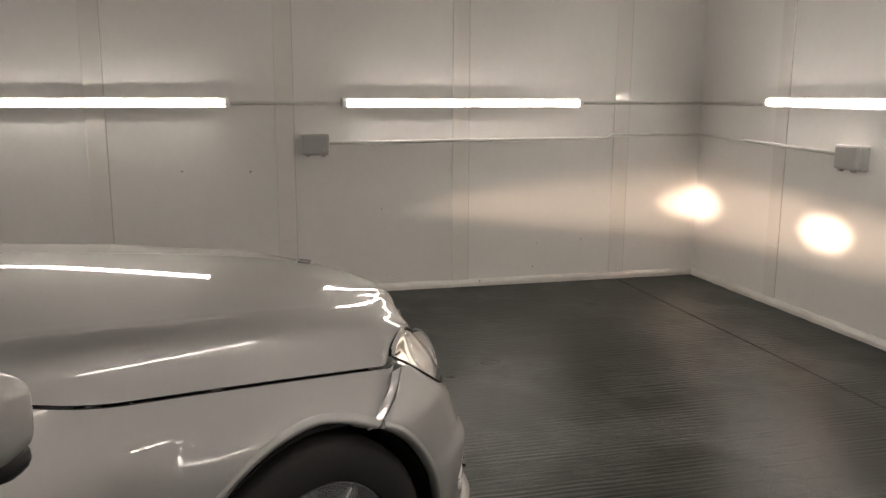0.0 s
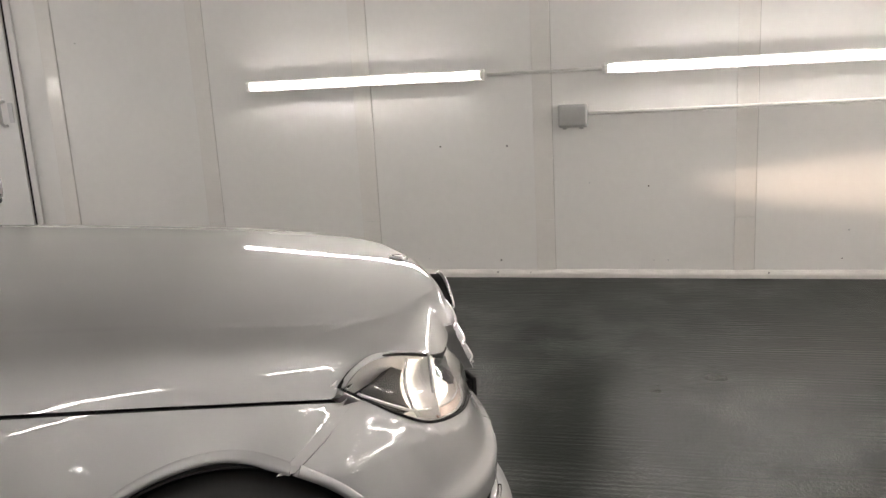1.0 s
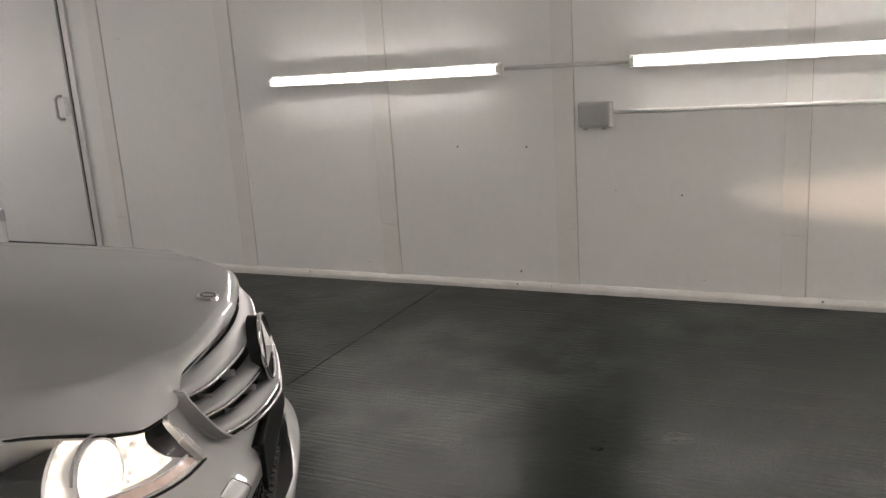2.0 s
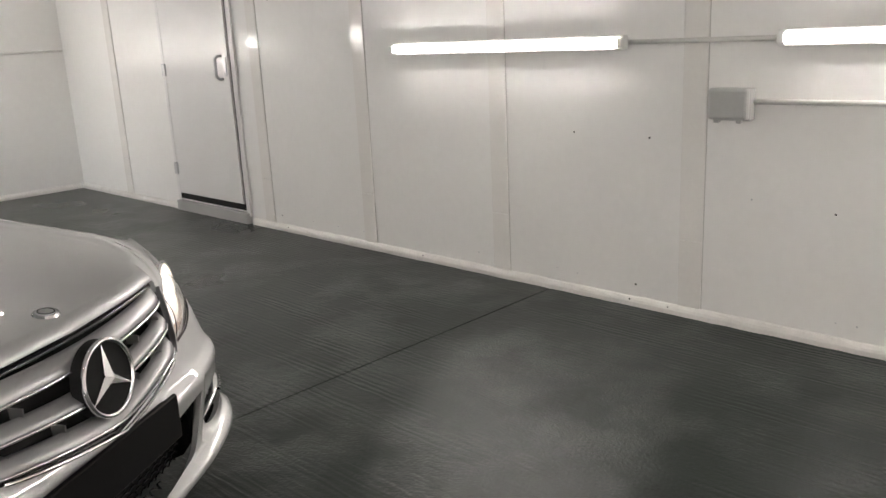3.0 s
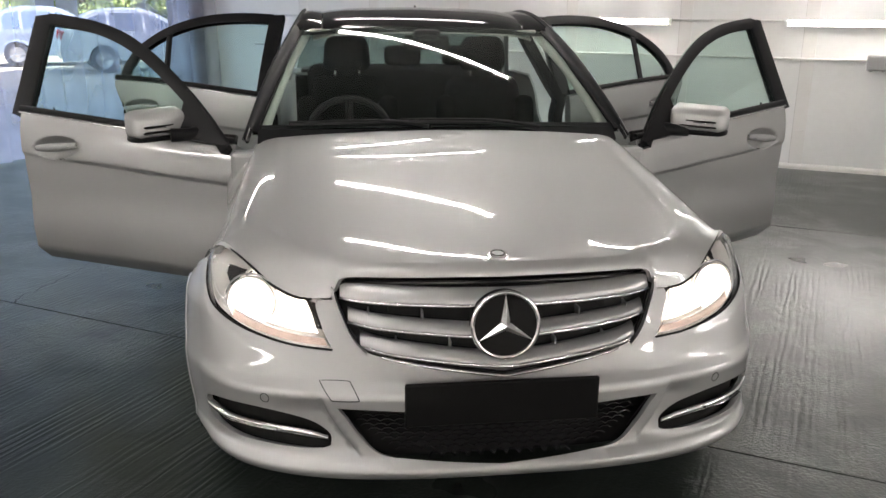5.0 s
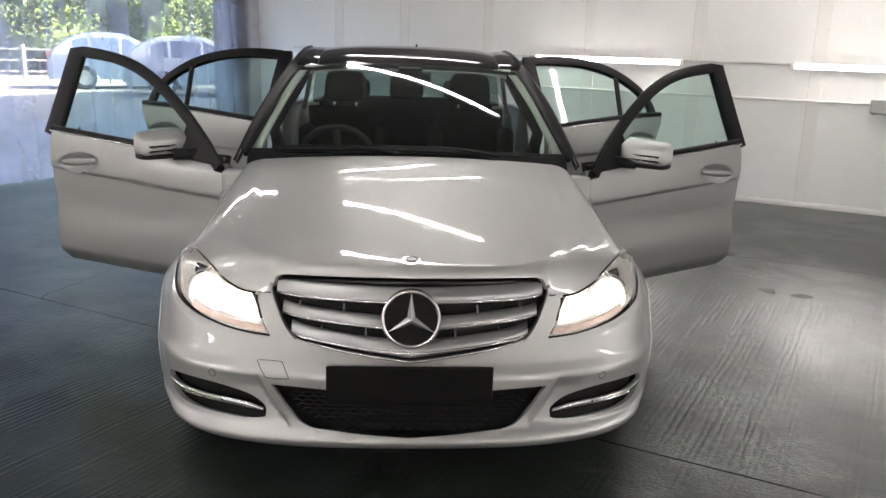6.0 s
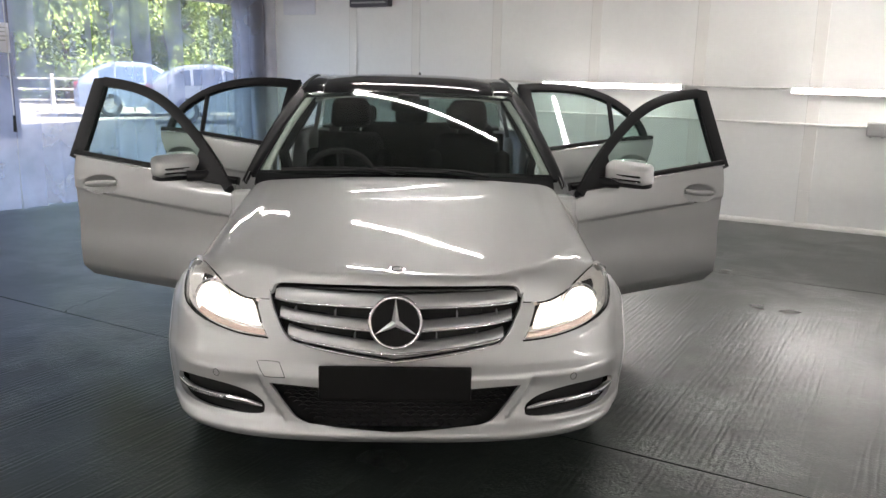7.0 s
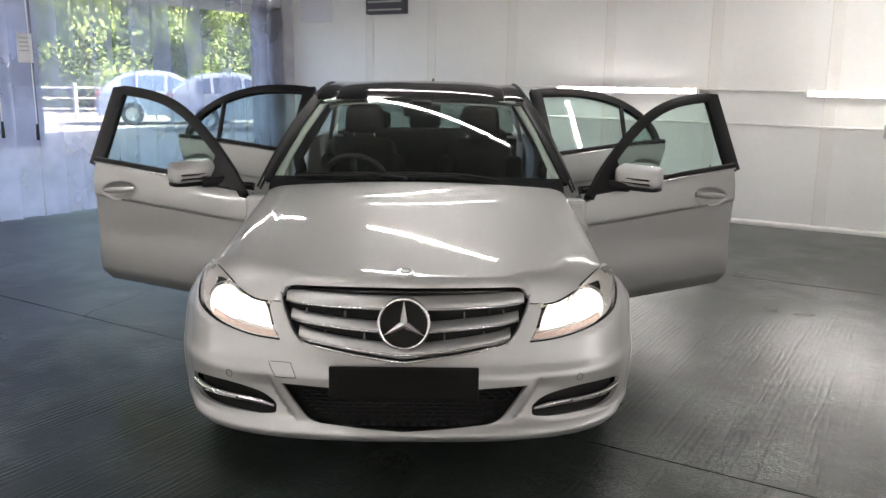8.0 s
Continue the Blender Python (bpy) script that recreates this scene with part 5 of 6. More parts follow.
    for t in np.linspace(0, 1, 15):
        v = hv - 0.115 + 0.225 * t
        w = hw + 0.006 - 0.10 * (v - hv)
        fat = 0.5 + 0.5 * math.sin(math.pi * min(1, 0.12 + 0.8 * t))
        base = flank(v, w, belt(v) + 0.012, 0.842) - 0.010
        lift = 0.004 + 0.020 * math.sin(math.pi * min(1, max(0, t))) ** 0.5
        rows.append([xf((base + lift + 0.012 * math.cos(k), v, w + 0.018 * fat * math.sin(k))) for k in np.linspace(-1.6, 1.6, 7)])
    grid_sheet("door_handle", rows, M_PAINT, ob, out=out((1, 0, 0)), thick=0.008, label="silver handle with a chrome inlay")
    part("handle_inlay", tube_bm([xf((flank(hv + d, hw, belt(hv), 0.842) + 0.016, hv + d, hw + 0.004 - 0.10 * d)) for d in np.linspace(-0.085, 0.085, 9)], 0.0035, 6), M_CHROME, ob, smooth=True)
    if front:
        # black triangle and mirror
        tri = [[g(v, lo + (hi - lo) * t, 0.012) for t in np.linspace(0, 1, 5)] for v, lo, hi in ((1.40, 0.905, 0.91), (1.48, 0.912, 0.972), (1.56, 0.918, 1.035), (1.63, 0.924, 1.088), (1.665, 0.927, 1.112))]
        grid_sheet("mirror_plate", tri, M_BLACK, ob, out=out((1, 0, 0)), thick=0.02, label="black mirror mounting triangle")
        part("mirror_arm", tube_bm([xf(p) for p in ((0.85, 1.57, 0.945), (0.885, 1.60, 0.940), (0.93, 1.65, 0.940))], [0.030, 0.026, 0.028], 10), M_BLACK, ob, smooth=True)
        mc = Vector((0.958, 1.685, 0.985))
        folded = Matrix.Rotation(radians(20), 3, "Z")

        def mx(p):
            return xf(mc + folded @ (Vector(p) - mc)) + (Vector((-0.020, 0.052, -0.006)) if s < 0 else Vector((0, 0, 0)))

        def bulge(x):
            return 0.020 * (1 - (x / 0.125) ** 2)

        bm = box_bm((-0.122, -0.048, -0.048), (0.122, 0.046, 0.070), 0.030, 6)
        for q in bm.verts:
            x, y, z = q.co
            fore = min(1, max(0, (0.046 - y) / 0.094))
            z = z * (1 - 0.16 * max(0, x / 0.122) ** 2) if z > 0 else z
            z -= 0.030 * fore * fore * max(0, z / 0.07)
            q.co = mx(mc + Vector((x, y - bulge(x) * fore, z)))
        part("mirror_shell", bm, M_PAINT, ob, "silver mirror shell with two dark slots", smooth=True)
        for dz, x0 in ((0.000, -0.040), (-0.022, -0.066)):
            line = [Vector((x, -0.048 - bulge(x) + 0.0040 + 0.9 * max(0, x - 0.090), dz - 0.03 * x)) for x in np.linspace(x0, 0.106, 14)]
            slot = part("indicator_slot", tube_bm([mx(mc + p) for p in line], [0.0055 * (0.45 + 0.55 * k / 13) for k in range(14)], 6), M_MATT, ob, "dark indicator slot", smooth=True)
            part("slot_edge", tube_bm([mx(mc + p + Vector((0, 0.0005, -0.0060))) for p in line[3:]], 0.0022, 6), M_CHROME, slot, "thin chrome edge", smooth=True)
        rows = [[mx(mc + Vector((x, 0.036, z * (1 if abs(x) < 0.08 else 0.8)))) for x in np.linspace(-0.10, 0.10, 9)] for z in np.linspace(-0.055, 0.058, 7)]
        grid_sheet("mirror_glass", rows, M_CHROME, ob, out=out(folded @ Vector((0, 1, 0))), thick=0.003, label="mirror glass")
        bm = bmesh.new()
        rings = []
        for z, k in ((-0.040, 0.99), (-0.050, 1.0), (-0.058, 0.97), (-0.063, 0.86)):
            rings.append([bm.verts.new(mx(mc + Vector((0.122 * k * math.copysign(abs(math.cos(a)) ** 0.5, math.cos(a)), 0.046 * k * math.copysign(abs(math.sin(a)) ** 0.6, math.sin(a)), z)))) for a in np.linspace(0, 2 * math.pi, 32, endpoint=False)])
        for p, q in zip(rings, rings[1:]):
            for k in range(32):
                bm.faces.new((p[k], p[(k + 1) % 32], q[(k + 1) % 32], q[k]))
        bm.faces.new(rings[0]), bm.faces.new(rings[-1])
        part("mirror_base", bm, M_BLACK, ob, "black lower mirror housing", smooth=True)
    return ob


for s, a, b in ((-1, 63.5, 65), (1, 60.5, 64)):
    door(s, True, a)
    door(s, False, b)


# ---- cabin ----
def cushion(name, lo, hi, bevel, parent, m=M_CLOTH, tilt=0.0, label="", taper=0.0):
    bm = box_bm(lo, hi, bevel, 4)
    c = Vector(((lo[0] + hi[0]) / 2, (lo[1] + hi[1]) / 2, lo[2]))
    for q in bm.verts:
        q.co.x = c.x + (q.co.x - c.x) * (1 - taper * ((q.co.z - lo[2]) / (hi[2] - lo[2])) ** 2)
    bmesh.ops.rotate(bm, cent=c, matrix=Matrix.Rotation(radians(tilt), 3, "X"), verts=bm.verts)
    return part(name, bm, m, parent, label, smooth=True)


for s in (-1, 1):
    u = s * 0.37
    seat = cushion("front_seat", (u - 0.25, 1.95, 0.36), (u + 0.25, 2.48, 0.56), 0.07, car, label="dark fabric front seat with a headrest")
    cushion("backrest", (u - 0.25, 2.44, 0.50), (u + 0.25, 2.58, 1.10), 0.068, seat, tilt=-12, taper=0.22)
    for k in (-1, 1):
        cushion("bolster", (u + k * 0.215 - 0.05, 2.37, 0.58), (u + k * 0.215 + 0.05, 2.50, 1.00), 0.045, seat, tilt=-12)
        part("headrest_post", tube_bm([(u + k * 0.065, 2.60, 1.06), (u + k * 0.065, 2.625, 1.17)], 0.007, 8), M_CHROME, seat, smooth=True)
    cushion("headrest", (u - 0.128, 2.57, 1.115), (u + 0.128, 2.67, 1.298), 0.048, seat, tilt=-6, taper=0.14)
bench = cushion("rear_bench", (-0.62, 2.95, 0.40), (0.62, 3.45, 0.56), 0.06, car, label="dark rear bench with three headrests")
cushion("bench_back", (-0.62, 3.40, 0.50), (0.62, 3.52, 1.115), 0.06, bench, tilt=-14)
for u in (-0.38, 0.0, 0.38):
    cushion("rear_headrest", (u - 0.12, 3.54, 1.09), (u + 0.12, 3.62, 1.215), 0.035, bench)
rows = [[(u, v, 0.925 - 0.10 * ((v - 1.5) / 0.35) ** 2 + (0.035 * math.exp(-((u + 0.37) / 0.18) ** 2) if v > 1.62 else 0)) for u in np.linspace(-0.70, 0.70, 29)] for v in np.linspace(1.44, 1.86, 12)]
dash = grid_sheet("dashboard", rows, M_DARK, car, thick=0.05, label="black dashboard")
part("dash_front", box_bm((-0.70, 1.62, 0.45), (0.70, 1.82, 0.80), 0.05, 3), M_DARK, dash)
wc = Vector((-0.37, 1.98, 0.875))
tilt = Matrix.Rotation(radians(-62), 3, "X")
ringp = [wc + tilt @ Vector((0.185 * math.cos(k), 0.185 * math.sin(k), 0)) for k in np.linspace(0, 2 * math.pi, 48, endpoint=False)]
steering = part("steering_wheel", tube_bm(ringp, 0.0155, 10, closed=True), M_DARK, car, "black steering wheel", smooth=True)
bm = bmesh.new()
bmesh.ops.create_cone(bm, cap_ends=True, segments=24, radius1=0.07, radius2=0.055, depth=0.05, matrix=Matrix.Translation(wc) @ tilt.to_4x4())
part("wheel_hub", bm, M_DARK, steering)
for a in (0, 180, 270):
    k = radians(a)
    part("wheel_spoke", tube_bm([wc, wc + tilt @ Vector((0.185 * math.cos(k), 0.185 * math.sin(k), 0))], 0.018, 8), M_DARK, steering)
bm = box_bm((-0.10, 2.10, 1.245), (0.12, 2.135, 1.315), 0.018, 3)
mirror = part("inner_mirror", bm, M_DARK, car, "black inner mirror")
part("sensor_cover", box_bm((-0.06, 2.02, 1.29), (0.07, 2.10, 1.345), 0.02), M_DARK, mirror)
for s in (-1, 1):
    part("sun_visor", box_bm((s * 0.36 - 0.19, 2.12, 1.325), (s * 0.36 + 0.19, 2.26, 1.343), 0.008), M_LINING, car)

# low beams of the saloon, thrown at the far corner: a hot core and a wide low fan each
for s, aim in ((-1, (-1.412, 0.0, 0.538)), (1, (-0.063, 0.0, 0.549))):
    eye = CAR @ Vector((s * 0.60, 0.03, 0.615))
    for power, size, blend, wide in ((400, 4.6, 1.0, 1.75), (42, 9, 1.0, 7.5)):
        d = bpy.data.lights.new("low_beam", "SPOT")
        d.energy, d.spot_size, d.spot_blend, d.shadow_soft_size, d.color = power, radians(size), blend, 0.03, (1.0, 0.77, 0.62)
        beam = new("low_beam", d)
        beam.matrix_world = look(eye, aim) @ Matrix.Diagonal((wide, 1, 1, 1))

# ceiling battens in rows, out of view; x -8.2 and -7.6 added as fill light
for y, xs, length in ((2.1, (-3.65, -6.1, -8.2), 1.54), (3.9, (-7.6,), 1.54), (5.45, (-4.10,), 1.54), (6.42, (-2.4, -4.75, -7.1), 1.54), (8.70, (-1.85,), 1.54)):
    for x in xs:
        tube_light(place(x, y, ZC, DOWN), length)

# ---- outside the doorway ----
M_YARD = mat("yard_concrete", (0.205, 0.195, 0.18), 0.9, vary=0.18, scale=0.6, fine=9, bump=0.3, bump_scale=20)
ground = structure(mesh_ob("ground", box_bm((-420, -260, -0.6), (XW - 0.25, 420, -0.03)), M_YARD), "pale sunlit concrete yard outside the doorway", "ground")
M_POST = mat("shutter_grey", (0.075, 0.072, 0.085), 0.5, vary=0.1)
jamb = structure(mesh_ob("door_jamb", box_bm((XW - 0.26, 9.27, 0.0), (XW + 0.02, 9.62, 2.36), 0.006), M_POST), "dark grey shutter guide beside the doorway", "door jamb")
rail = structure(mesh_ob("curtain_rail", box_bm((XW + 0.05, 4.3, 2.54), (XW + 0.11, 9.66, 2.60), 0.005), M_ALU), "galvanised rail of the strip curtain", "rail")
shutter = structure(new("roller_shutter"), "pale grey roller shutter, rolled up above the doorway", "shutter")
for k in range(6):
    part("slat", box_bm((XW - 0.20, DY0 + 0.02, 2.262 + k * 0.036), (XW - 0.175 - 0.006 * (k % 2), 9.26, 2.296 + k * 0.036), 0.006), M_BATTEN, shutter)
# an unseen tall block added to shade the yard, and a dark wall across it
shade_block = structure(mesh_ob("wall_neighbour", box_bm((XW - 0.24, YN + 0.26, -0.03), (2.0, 34.0, HIGH)), M_POST), "plain unseen block added beside the doorway to shade the yard", "wall")
end_wall = structure(mesh_ob("wall_outer", box_bm((-17.3, 7.6, -0.03), (-17.0, 11.1, 4.2)), M_POST), "dark grey wall across the yard", "wall")


def pvc_material():
    """Clear soft plastic: mostly see-through, hazed, with a bluish cast and a bright sheen."""
    m = bpy.data.materials.new("clear_pvc")
    m.use_nodes = True
    nt = m.node_tree
    nt.nodes.clear()
    out = nt.nodes.new("ShaderNodeOutputMaterial")
    clear, haze, gloss = (nt.nodes.new(k) for k in ("ShaderNodeBsdfTransparent", "ShaderNodeBsdfTranslucent", "ShaderNodeBsdfGlossy"))
    clear.inputs[0].default_value = (0.96, 0.95, 0.93, 1)
    haze.inputs[0].default_value = (0.72, 0.74, 0.92, 1)
    gloss.inputs[0].default_value = (0.9, 0.9, 0.95, 1)
    gloss.inputs["Roughness"].default_value = 0.12
    co = nt.nodes.new("ShaderNodeTexCoord")
    n = nt.nodes.new("ShaderNodeTexNoise")
    n.inputs["Scale"].default_value = 1.6
    n.inputs["Detail"].default_value = 5
    nt.links.new(co.outputs["Object"], n.inputs["Vector"])
    r = nt.nodes.new("ShaderNodeMapRange")
    for i, v in ((1, 0.3), (2, 0.7), (3, 0.09), (4, 0.34)):
        r.inputs[i].default_value = v
    nt.links.new(n.outputs["Fac"], r.inputs[0])
    cloud, veil = nt.nodes.new("ShaderNodeBsdfDiffuse"), nt.nodes.new("ShaderNodeMixShader")
    cloud.inputs[0].default_value = (0.72, 0.74, 0.92, 1)
    veil.inputs[0].default_value = 0.5
    nt.links.new(haze.outputs[0], veil.inputs[1])
    nt.links.new(cloud.outputs[0], veil.inputs[2])
    mix1, mix2 = nt.nodes.new("ShaderNodeMixShader"), nt.nodes.new("ShaderNodeMixShader")
    info, lift = nt.nodes.new("ShaderNodeObjectInfo"), nt.nodes.new("ShaderNodeMath")
    lift.operation = "MULTIPLY_ADD"
    lift.inputs[1].default_value = 0.16
    nt.links.new(info.outputs["Random"], lift.inputs[0])
    nt.links.new(r.outputs[0], lift.inputs[2])
    nt.links.new(lift.outputs[0], mix1.inputs[0])
    nt.links.new(clear.outputs[0], mix1.inputs[1])
    nt.links.new(veil.outputs[0], mix1.inputs[2])
    fr = nt.nodes.new("ShaderNodeFresnel")
    fr.inputs[0].default_value = 1.4
    nt.links.new(fr.outputs[0], mix2.inputs[0])
    nt.links.new(mix1.outputs[0], mix2.inputs[1])
    nt.links.new(gloss.outputs[0], mix2.inputs[2])
    nt.links.new(mix2.outputs[0], out.inputs[0])
    return m


M_PVC = pvc_material()
strip_curtain = tagged(new("strip_curtain"), "clear bluish PVC strip curtain hanging across the doorway", "strip curtain")
strip_curtain.location = (XW + 0.1, 7.0, 0)
rng = random.Random(11)


def hang(x, y, wide, phase):
    """One hanging strip, slightly bowed across and wavering down its length."""
    rows = []
    for i in range(15):
        z = 2.57 - i * (2.55 / 14)
        sway = 0.02 * math.sin(phase + z * 1.3) * (2.57 - z) / 2.55
        row = []
        for j in range(6):
            k = j / 5 - 0.5
            bow = 0.045 * (k * 2) ** 2 + 0.004 * math.sin(z * 7 + phase + k * 5)
            row.append((x - strip_curtain.location.x + sway + bow, y - strip_curtain.location.y + k * wide, z))
        rows.append(row)
    ob = grid_sheet("strip", rows, M_PVC, strip_curtain, out=(1, 0, 0), thick=0.0, label="")
    ob.visible_shadow = False
    return ob


y = 4.45
i = 0
while y < 9.6:
    hang(XW + (0.075 if i % 2 else 0.105) + rng.uniform(-0.01, 0.01), y, 0.27, rng.uniform(0, 6))
    y += 0.245 + rng.uniform(-0.02, 0.02)
    i += 1
# pull cords, notices, vent
for yy, zz in ((5.42, 0.90), (5.78, 0.86)):
    ob = tagged(mesh_ob("pull_cord", tube_bm([(XW + 0.16, yy, 2.56), (XW + 0.16, yy + 0.02, zz + 0.1)], 0.005, 6), M_CONDUIT), "thin white pull cord with a black toggle hanging by the curtain", "pull cord", "pull cords")
    part("toggle", tube_bm([(XW + 0.16, yy + 0.02, zz + 0.1), (XW + 0.16, yy + 0.02, zz - 0.06)], [0.012, 0.018], 8), M_DARK, ob)
M_PAPER = mat("paper", (0.74, 0.74, 0.78), 0.7, vary=0.03)
notice = tagged(mesh_ob("paper_notice", box_bm((XW + 0.128, 5.68, 1.56), (XW + 0.131, 5.84, 1.84)), M_PAPER), "white paper notice taped to the strip curtain", "notice")
for k in range(4):
    part("text_bar", box_bm((XW + 0.1315, 5.70, 1.79 - k * 0.04), (XW + 0.1325, 5.82 - 0.02 * (k % 2), 1.80 - k * 0.04)), M_BOX, notice)
board = tagged(mesh_ob("wall_sign", box_bm((-8.92, YN - 0.02, 2.16), (-8.38, YN - 0.012, 2.56), 0.004), M_PAPER), "plain white sign board high on the wall", "sign")
vent = tagged(mesh_ob("wall_vent", box_bm((-7.77, YN - 0.10, 2.235), (-7.18, YN - 0.002, 2.48), 0.01), M_POST), "dark grey louvred vent unit high on the wall", "vent")
for z in (2.275, 2.375):
    part("louvre", box_bm((-7.73, YN - 0.118, z), (-7.22, YN - 0.098, z + 0.022), 0.006), M_BOX, vent)

# ---- parked cars in the yard ----
def parked_car(m, paint, label, tall=1.5, length=4.3):
    """A hatchback seen from afar: body, glasshouse, windows, wheels, lamps, mirrors."""
    ob = new("parked_car")
    prof = spline([(0.0, 0.45), (0.03, 0.72), (0.5, 0.86), (1.0, 0.95), (1.35, 1.02), (2.1, tall * 0.94), (2.6, tall), (3.4, tall * 0.97), (3.95, tall * 0.80), (4.2, 0.95), (length, 0.55), (length - 0.06, 0.32)], 5)
    rows = []
    for v, w in prof:
        half = []
        for k in np.linspace(-1, 1, 17):
            top = 0.86 - 0.30 * max(0, min(1, (w - 0.95) / 0.5))
            half.append((k * top, v, w - 0.06 * abs(k) ** 4))
        rows.append(half)
    grid_sheet("upper_shell", rows, paint, ob, thick=0.01)
    for s in (-1, 1):
        side = []
        for v in np.linspace(0.02, length - 0.03, 40):
            top = max(0.4, float(np.interp(v, [p[0] for p in prof[:51]], [p[1] for p in prof[:51]])) - 0.06)
            col = []
            for t in np.linspace(0, 1, 12):
                w = 0.28 + (top - 0.28) * t
                for c in (0.85, 3.35):
                    d = abs(v - c)
                    if d < 0.36:
                        w = max(w, 0.30 + math.sqrt(0.36 ** 2 - d * d))
                col.append((s * (0.87 - 0.31 * max(0, min(1, (w - 0.95) / 0.5)) - 0.04 * max(0, 0.5 - w)), v, w))
            side.append(col)
        grid_sheet("side_panel", side, paint, ob, out=(s, 0, 0), thick=0.01)
        for a, b in ((1.62, 2.35), (2.42, 3.15), (3.22, 3.62)):
            win = []
            for v in np.linspace(a, b, 8):
                top = float(np.interp(v, [p[0] for p in prof[:51]], [p[1] for p in prof[:51]])) - 0.13
                win.append([(s * (0.876 - 0.31 * max(0, (w - 0.95) / 0.5)), v, w) for w in np.linspace(0.98, max(top, 1.0), 5)])
            grid_sheet("side_window", win, M_TINT, ob, out=(s, 0, 0), thick=0.004)
        for c in (0.85, 3.35):
            ctr = (s * 0.77, c, 0.32)
            wheel_ob = part("wheel", lathe([(-0.1, 0.2), (-0.1, 0.30), (-0.05, 0.32), (0.05, 0.32), (0.1, 0.30), (0.1, 0.2)], s, ctr, 24), M_RUBBER, ob)
            part("rim", lathe([(0.06, 0.21), (0.095, 0.20), (0.07, 0.08), (0.09, 0.001)], s, ctr, 10), M_RIM, wheel_ob)
        part("door_mirror", box_bm((min(s * 0.86, s * 1.03), 1.55, 0.98), (max(s * 0.86, s * 1.03), 1.65, 1.10), 0.03), paint, ob)
        part("tail_lamp", box_bm((s * 0.70 - 0.12, length - 0.14, 0.75), (s * 0.70 + 0.12, length - 0.02, 0.98), 0.03), M_RED, ob)
    win = [[(k * (0.70 - 0.1 * t), 3.98 + 0.18 * (1 - t), 0.98 + (tall * 0.76 - 0.98) * t + 0.02) for k in np.linspace(-0.9, 0.9, 8)] for t in np.linspace(0, 1, 4)]
    grid_sheet("rear_window", win, M_TINT, ob, out=(0, 1, 0.5), thick=0.004)
    ob.matrix_world = m
    return tagged(ob, label, "parked car", "cars parked in the yard")


M_TINT = mat("tinted_car_glass", (0.05, 0.08, 0.14), 0.05, coat=0.6)
M_PEARL = mat("white_paint", (0.52, 0.54, 0.58), 0.3, coat=0.8, vary=0.02)
M_BLUEGREY = mat("bluegrey_paint", (0.24, 0.29, 0.40), 0.3, metal=0.4, coat=0.8, vary=0.02)
parked_car(pose(-19.9, 19.85, -0.03, 0, 0, 141.5), M_BLUEGREY, "pale blue-grey hatchback parked in the sunlit yard", 1.56)
parked_car(pose(-16.4, 19.4, -0.03, 0, 0, 141.5), M_PEARL, "white hatchback parked in the sunlit yard", 1.52)

# ---- trees behind the yard ----
M_BARK = mat("bark", (0.10, 0.075, 0.05), 0.9, vary=0.25, scale=10, bump=0.6, bump_scale=30)


def leaf_material():
    m = mat("leaves", (0.085, 0.13, 0.028), 0.55, spec=0.3)
    nt = m.node_tree
    b = nt.nodes["Principled BSDF"]
    g = nt.nodes.new("ShaderNodeNewGeometry")
    r = nt.nodes.new("ShaderNodeValToRGB")
    r.color_ramp.elements[0].color = (0.09, 0.15, 0.035, 1)
    r.color_ramp.elements[1].color = (0.23, 0.30, 0.08, 1)
    nt.links.new(g.outputs["Random Per Island"], r.inputs[0])
    nt.links.new(r.outputs[0], b.inputs["Base Color"])
    b.inputs["Subsurface Weight"].default_value = 0.0
    return m


M_LEAF = leaf_material()


def leaf_mesh(name, centres, sizes, g, small, large):
    """Single leaves strewn about given centres."""
    n = len(centres)
    d = g.normal(size=(n, 3)) * (1, 1, 0.8)
    d /= np.linalg.norm(d, axis=1, keepdims=True)
    c = centres + d * (sizes * g.random(n) ** 0.4)[:, None]
    up = d + np.stack([g.uniform(-0.8, 0.8, n), g.uniform(-0.8, 0.8, n), g.uniform(-0.2, 1.0, n)], 1)
    t1 = np.cross(up, g.normal(size=(n, 3)))
    t1 /= np.linalg.norm(t1, axis=1, keepdims=True)
    t2 = np.cross(up, t1)
    t2 /= np.linalg.norm(t2, axis=1, keepdims=True)
    l = g.uniform(small, large, n)[:, None]
    verts = np.stack([c - t1 * l, c + t2 * l * 0.5, c + t1 * l, c - t2 * l * 0.5], 1).reshape(-1, 3)
    me = bpy.data.meshes.new(name)
    me.from_pydata(verts.tolist(), [], np.arange(4 * n).reshape(-1, 4).tolist())
    me.materials.append(M_LEAF)
    return me


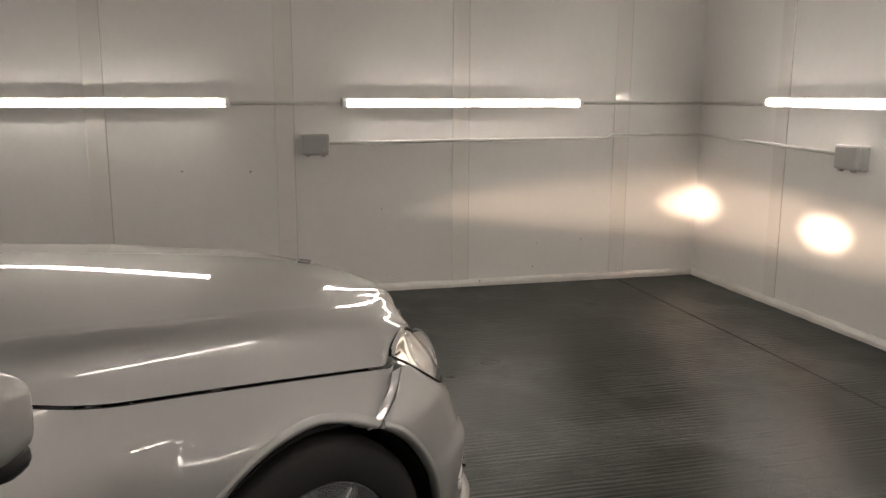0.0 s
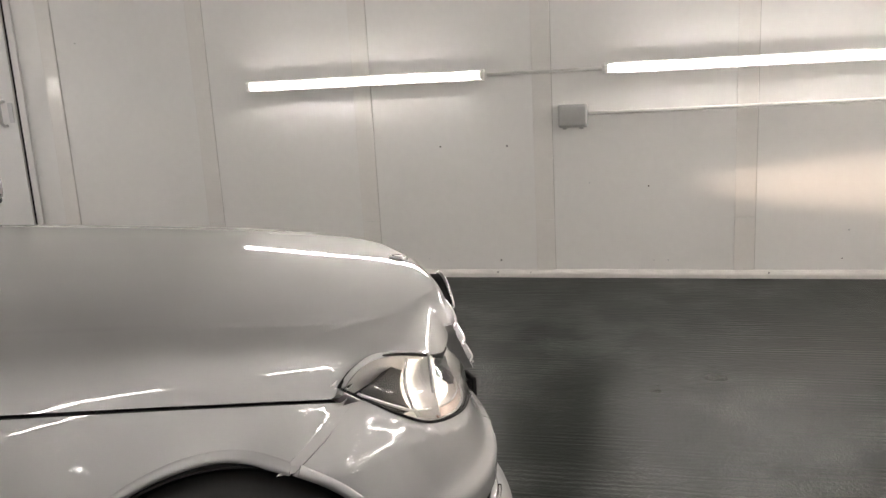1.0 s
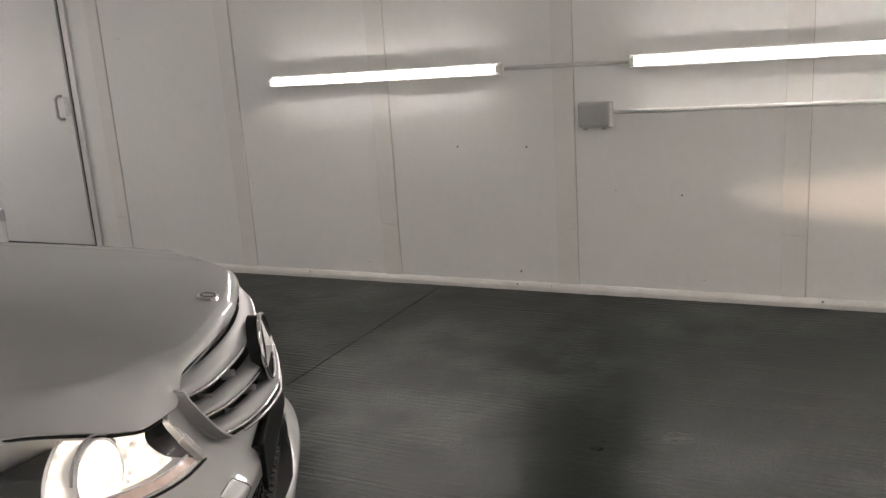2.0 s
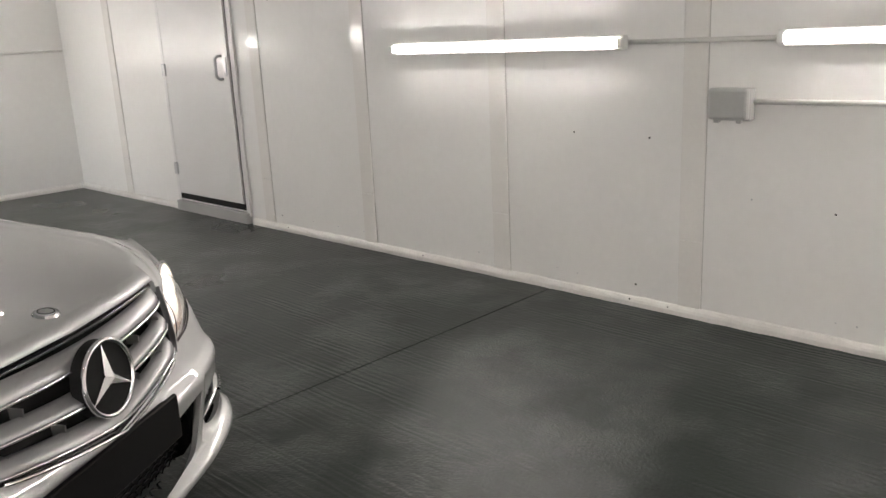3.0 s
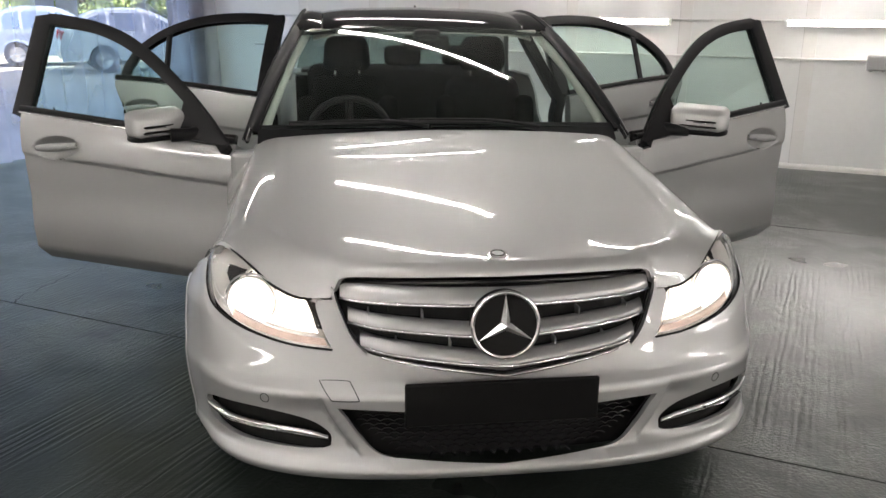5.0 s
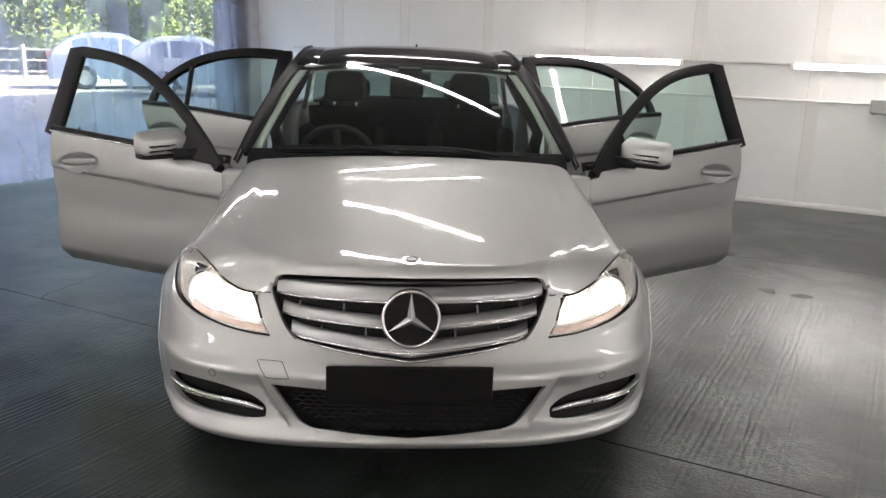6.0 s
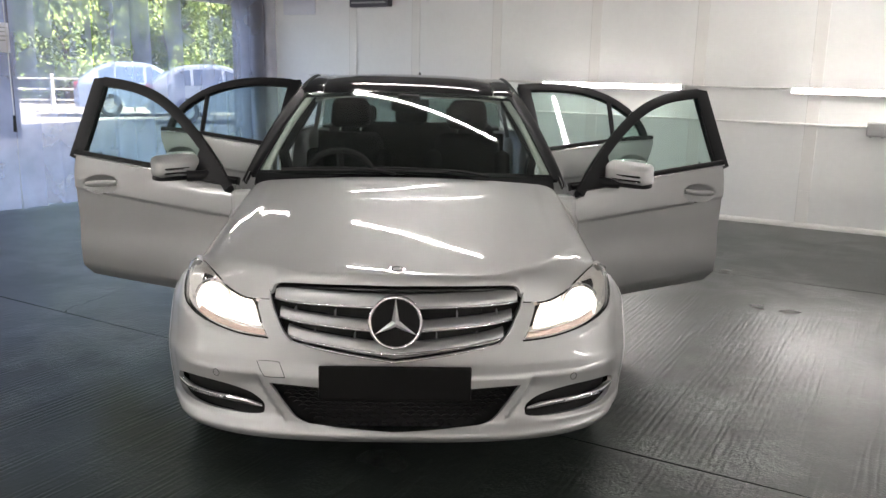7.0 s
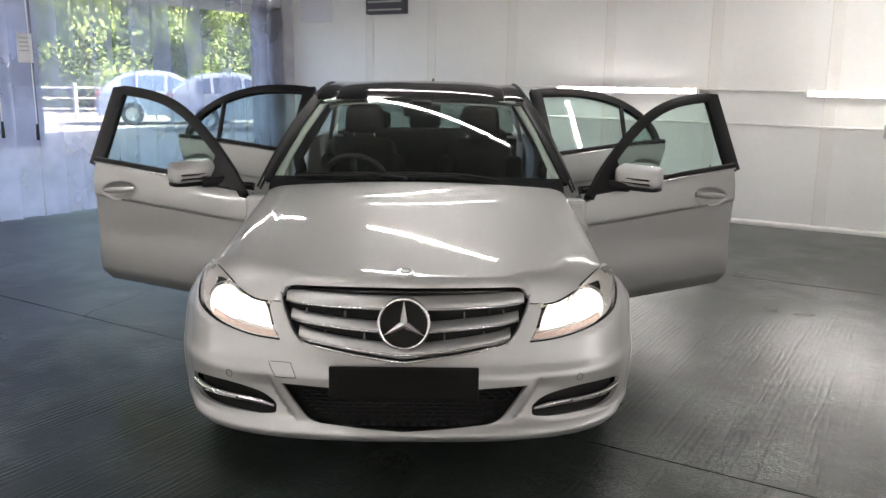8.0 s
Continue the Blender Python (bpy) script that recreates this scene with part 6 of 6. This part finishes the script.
def tree(x, y, height, seed):
    """A broadleaf: tapered trunk, forked limbs, and clumps of single leaves with gaps between."""
    r = random.Random(seed)
    ob = new("tree")
    trunk = part("trunk", tube_bm([(0, 0, -0.05), (0.05, 0.02, height * 0.25), (0.0, 0.1, height * 0.6)], [0.22, 0.16, 0.07], 10), M_BARK, ob)
    tips = []
    for k in range(9):
        a = k * 2.4 + r.uniform(-0.4, 0.4)
        z0 = height * r.uniform(0.12, 0.5)
        out = height * r.uniform(0.18, 0.34)
        tip = Vector((out * math.cos(a), out * math.sin(a), z0 + height * r.uniform(0.12, 0.4)))
        mid = Vector((tip.x * 0.5, tip.y * 0.5, z0 + (tip.z - z0) * 0.35))
        part("limb", tube_bm([(0.02, 0.03, z0), mid, tip], [0.075, 0.045, 0.015], 6), M_BARK, ob)
        tips += [tip, mid + Vector((0, 0, 0.5))]
    tips += [Vector((r.uniform(-1, 1), r.uniform(-1, 1), height * r.uniform(0.6, 0.95))) for _ in range(8)]
    tips += [Vector((r.uniform(-1.6, 1.6), r.uniform(-1.6, 1.6), height * r.uniform(0.06, 0.5))) for _ in range(22)]
    g = np.random.default_rng(seed)
    centres = np.repeat(np.array([tuple(t) for t in tips]), 520, axis=0)
    sizes = np.repeat(g.uniform(0.6, 1.15, len(tips)), 520)
    me = leaf_mesh("crown", centres, sizes, g, 0.05, 0.095)
    crown_ob = new("crown", me)
    crown_ob.parent = ob
    crown_ob["kind"] = "stuff"
    ob.matrix_world = pose(x, y, -0.03, 0, 0, seed * 40)
    return tagged(ob, "leafy green tree at the edge of the yard", "tree", "trees behind the yard")


for k in range(11):
    t = k / 10
    tree(-33.5 + 9.0 * t + (0.9 if k % 2 else -0.5), 16.0 + 19.0 * t, 6.5 + 0.8 * (k % 3), 3 + k)
for k in range(8):
    t = k / 7
    tree(-36.0 + 8.5 * t, 18.5 + 17.5 * t, 8.0 + 0.7 * (k % 3), 31 + k)

# thick woods behind the trees
g = np.random.default_rng(77)
k = g.random(900)
mids = np.stack([-40.5 + 8.0 * k + g.uniform(-1.0, 1.0, 900), 17.0 + 25.0 * k, g.uniform(0.2, 9.5, 900)], 1)
woods = tagged(new("far_woods", leaf_mesh("far_woods", np.repeat(mids, 90, axis=0), np.full(81000, 1.1), g, 0.14, 0.24)), "dense green woods beyond the yard", "woods", kind="stuff")

# white ranch fence and a low brick shed at the yard's edge
fence = tagged(new("fence"), "white painted post-and-rail fence at the yard's edge", "fence")
fence.location = (-27.0, 17.2, -0.03)
M_WHITEWOOD = mat("white_wood", (0.34, 0.33, 0.31), 0.7, vary=0.06)
for k in range(6):
    part("post", box_bm((k * 0.75 - 0.05, k * 0.95 - 2.8, 0), (k * 0.75 + 0.05, k * 0.95 - 2.7, 1.15), 0.01), M_WHITEWOOD, fence)
for z in (0.35, 0.68, 1.0):
    part("fence_rail", tube_bm([(0, -2.75, z), (3.75, 2.0, z)], 0.028, 6), M_WHITEWOOD, fence)
M_BRICK = mat("red_brown_brick", (0.26, 0.13, 0.09), 0.85, vary=0.25, scale=5, fine=30, bump=0.4, bump_scale=12)
shed = tagged(new("shed"), "low red-brown brick shed beyond the yard", "shed")
shed.location = (-31.5, 16.2, -0.03)
part("wall", box_bm((-1.5, -1.4, 0), (1.5, 0.6, 1.9), 0.01), M_BRICK, shed)
part("roof", box_bm((-1.7, -1.6, 1.9), (1.7, 0.8, 2.05), 0.02), M_POST, shed)
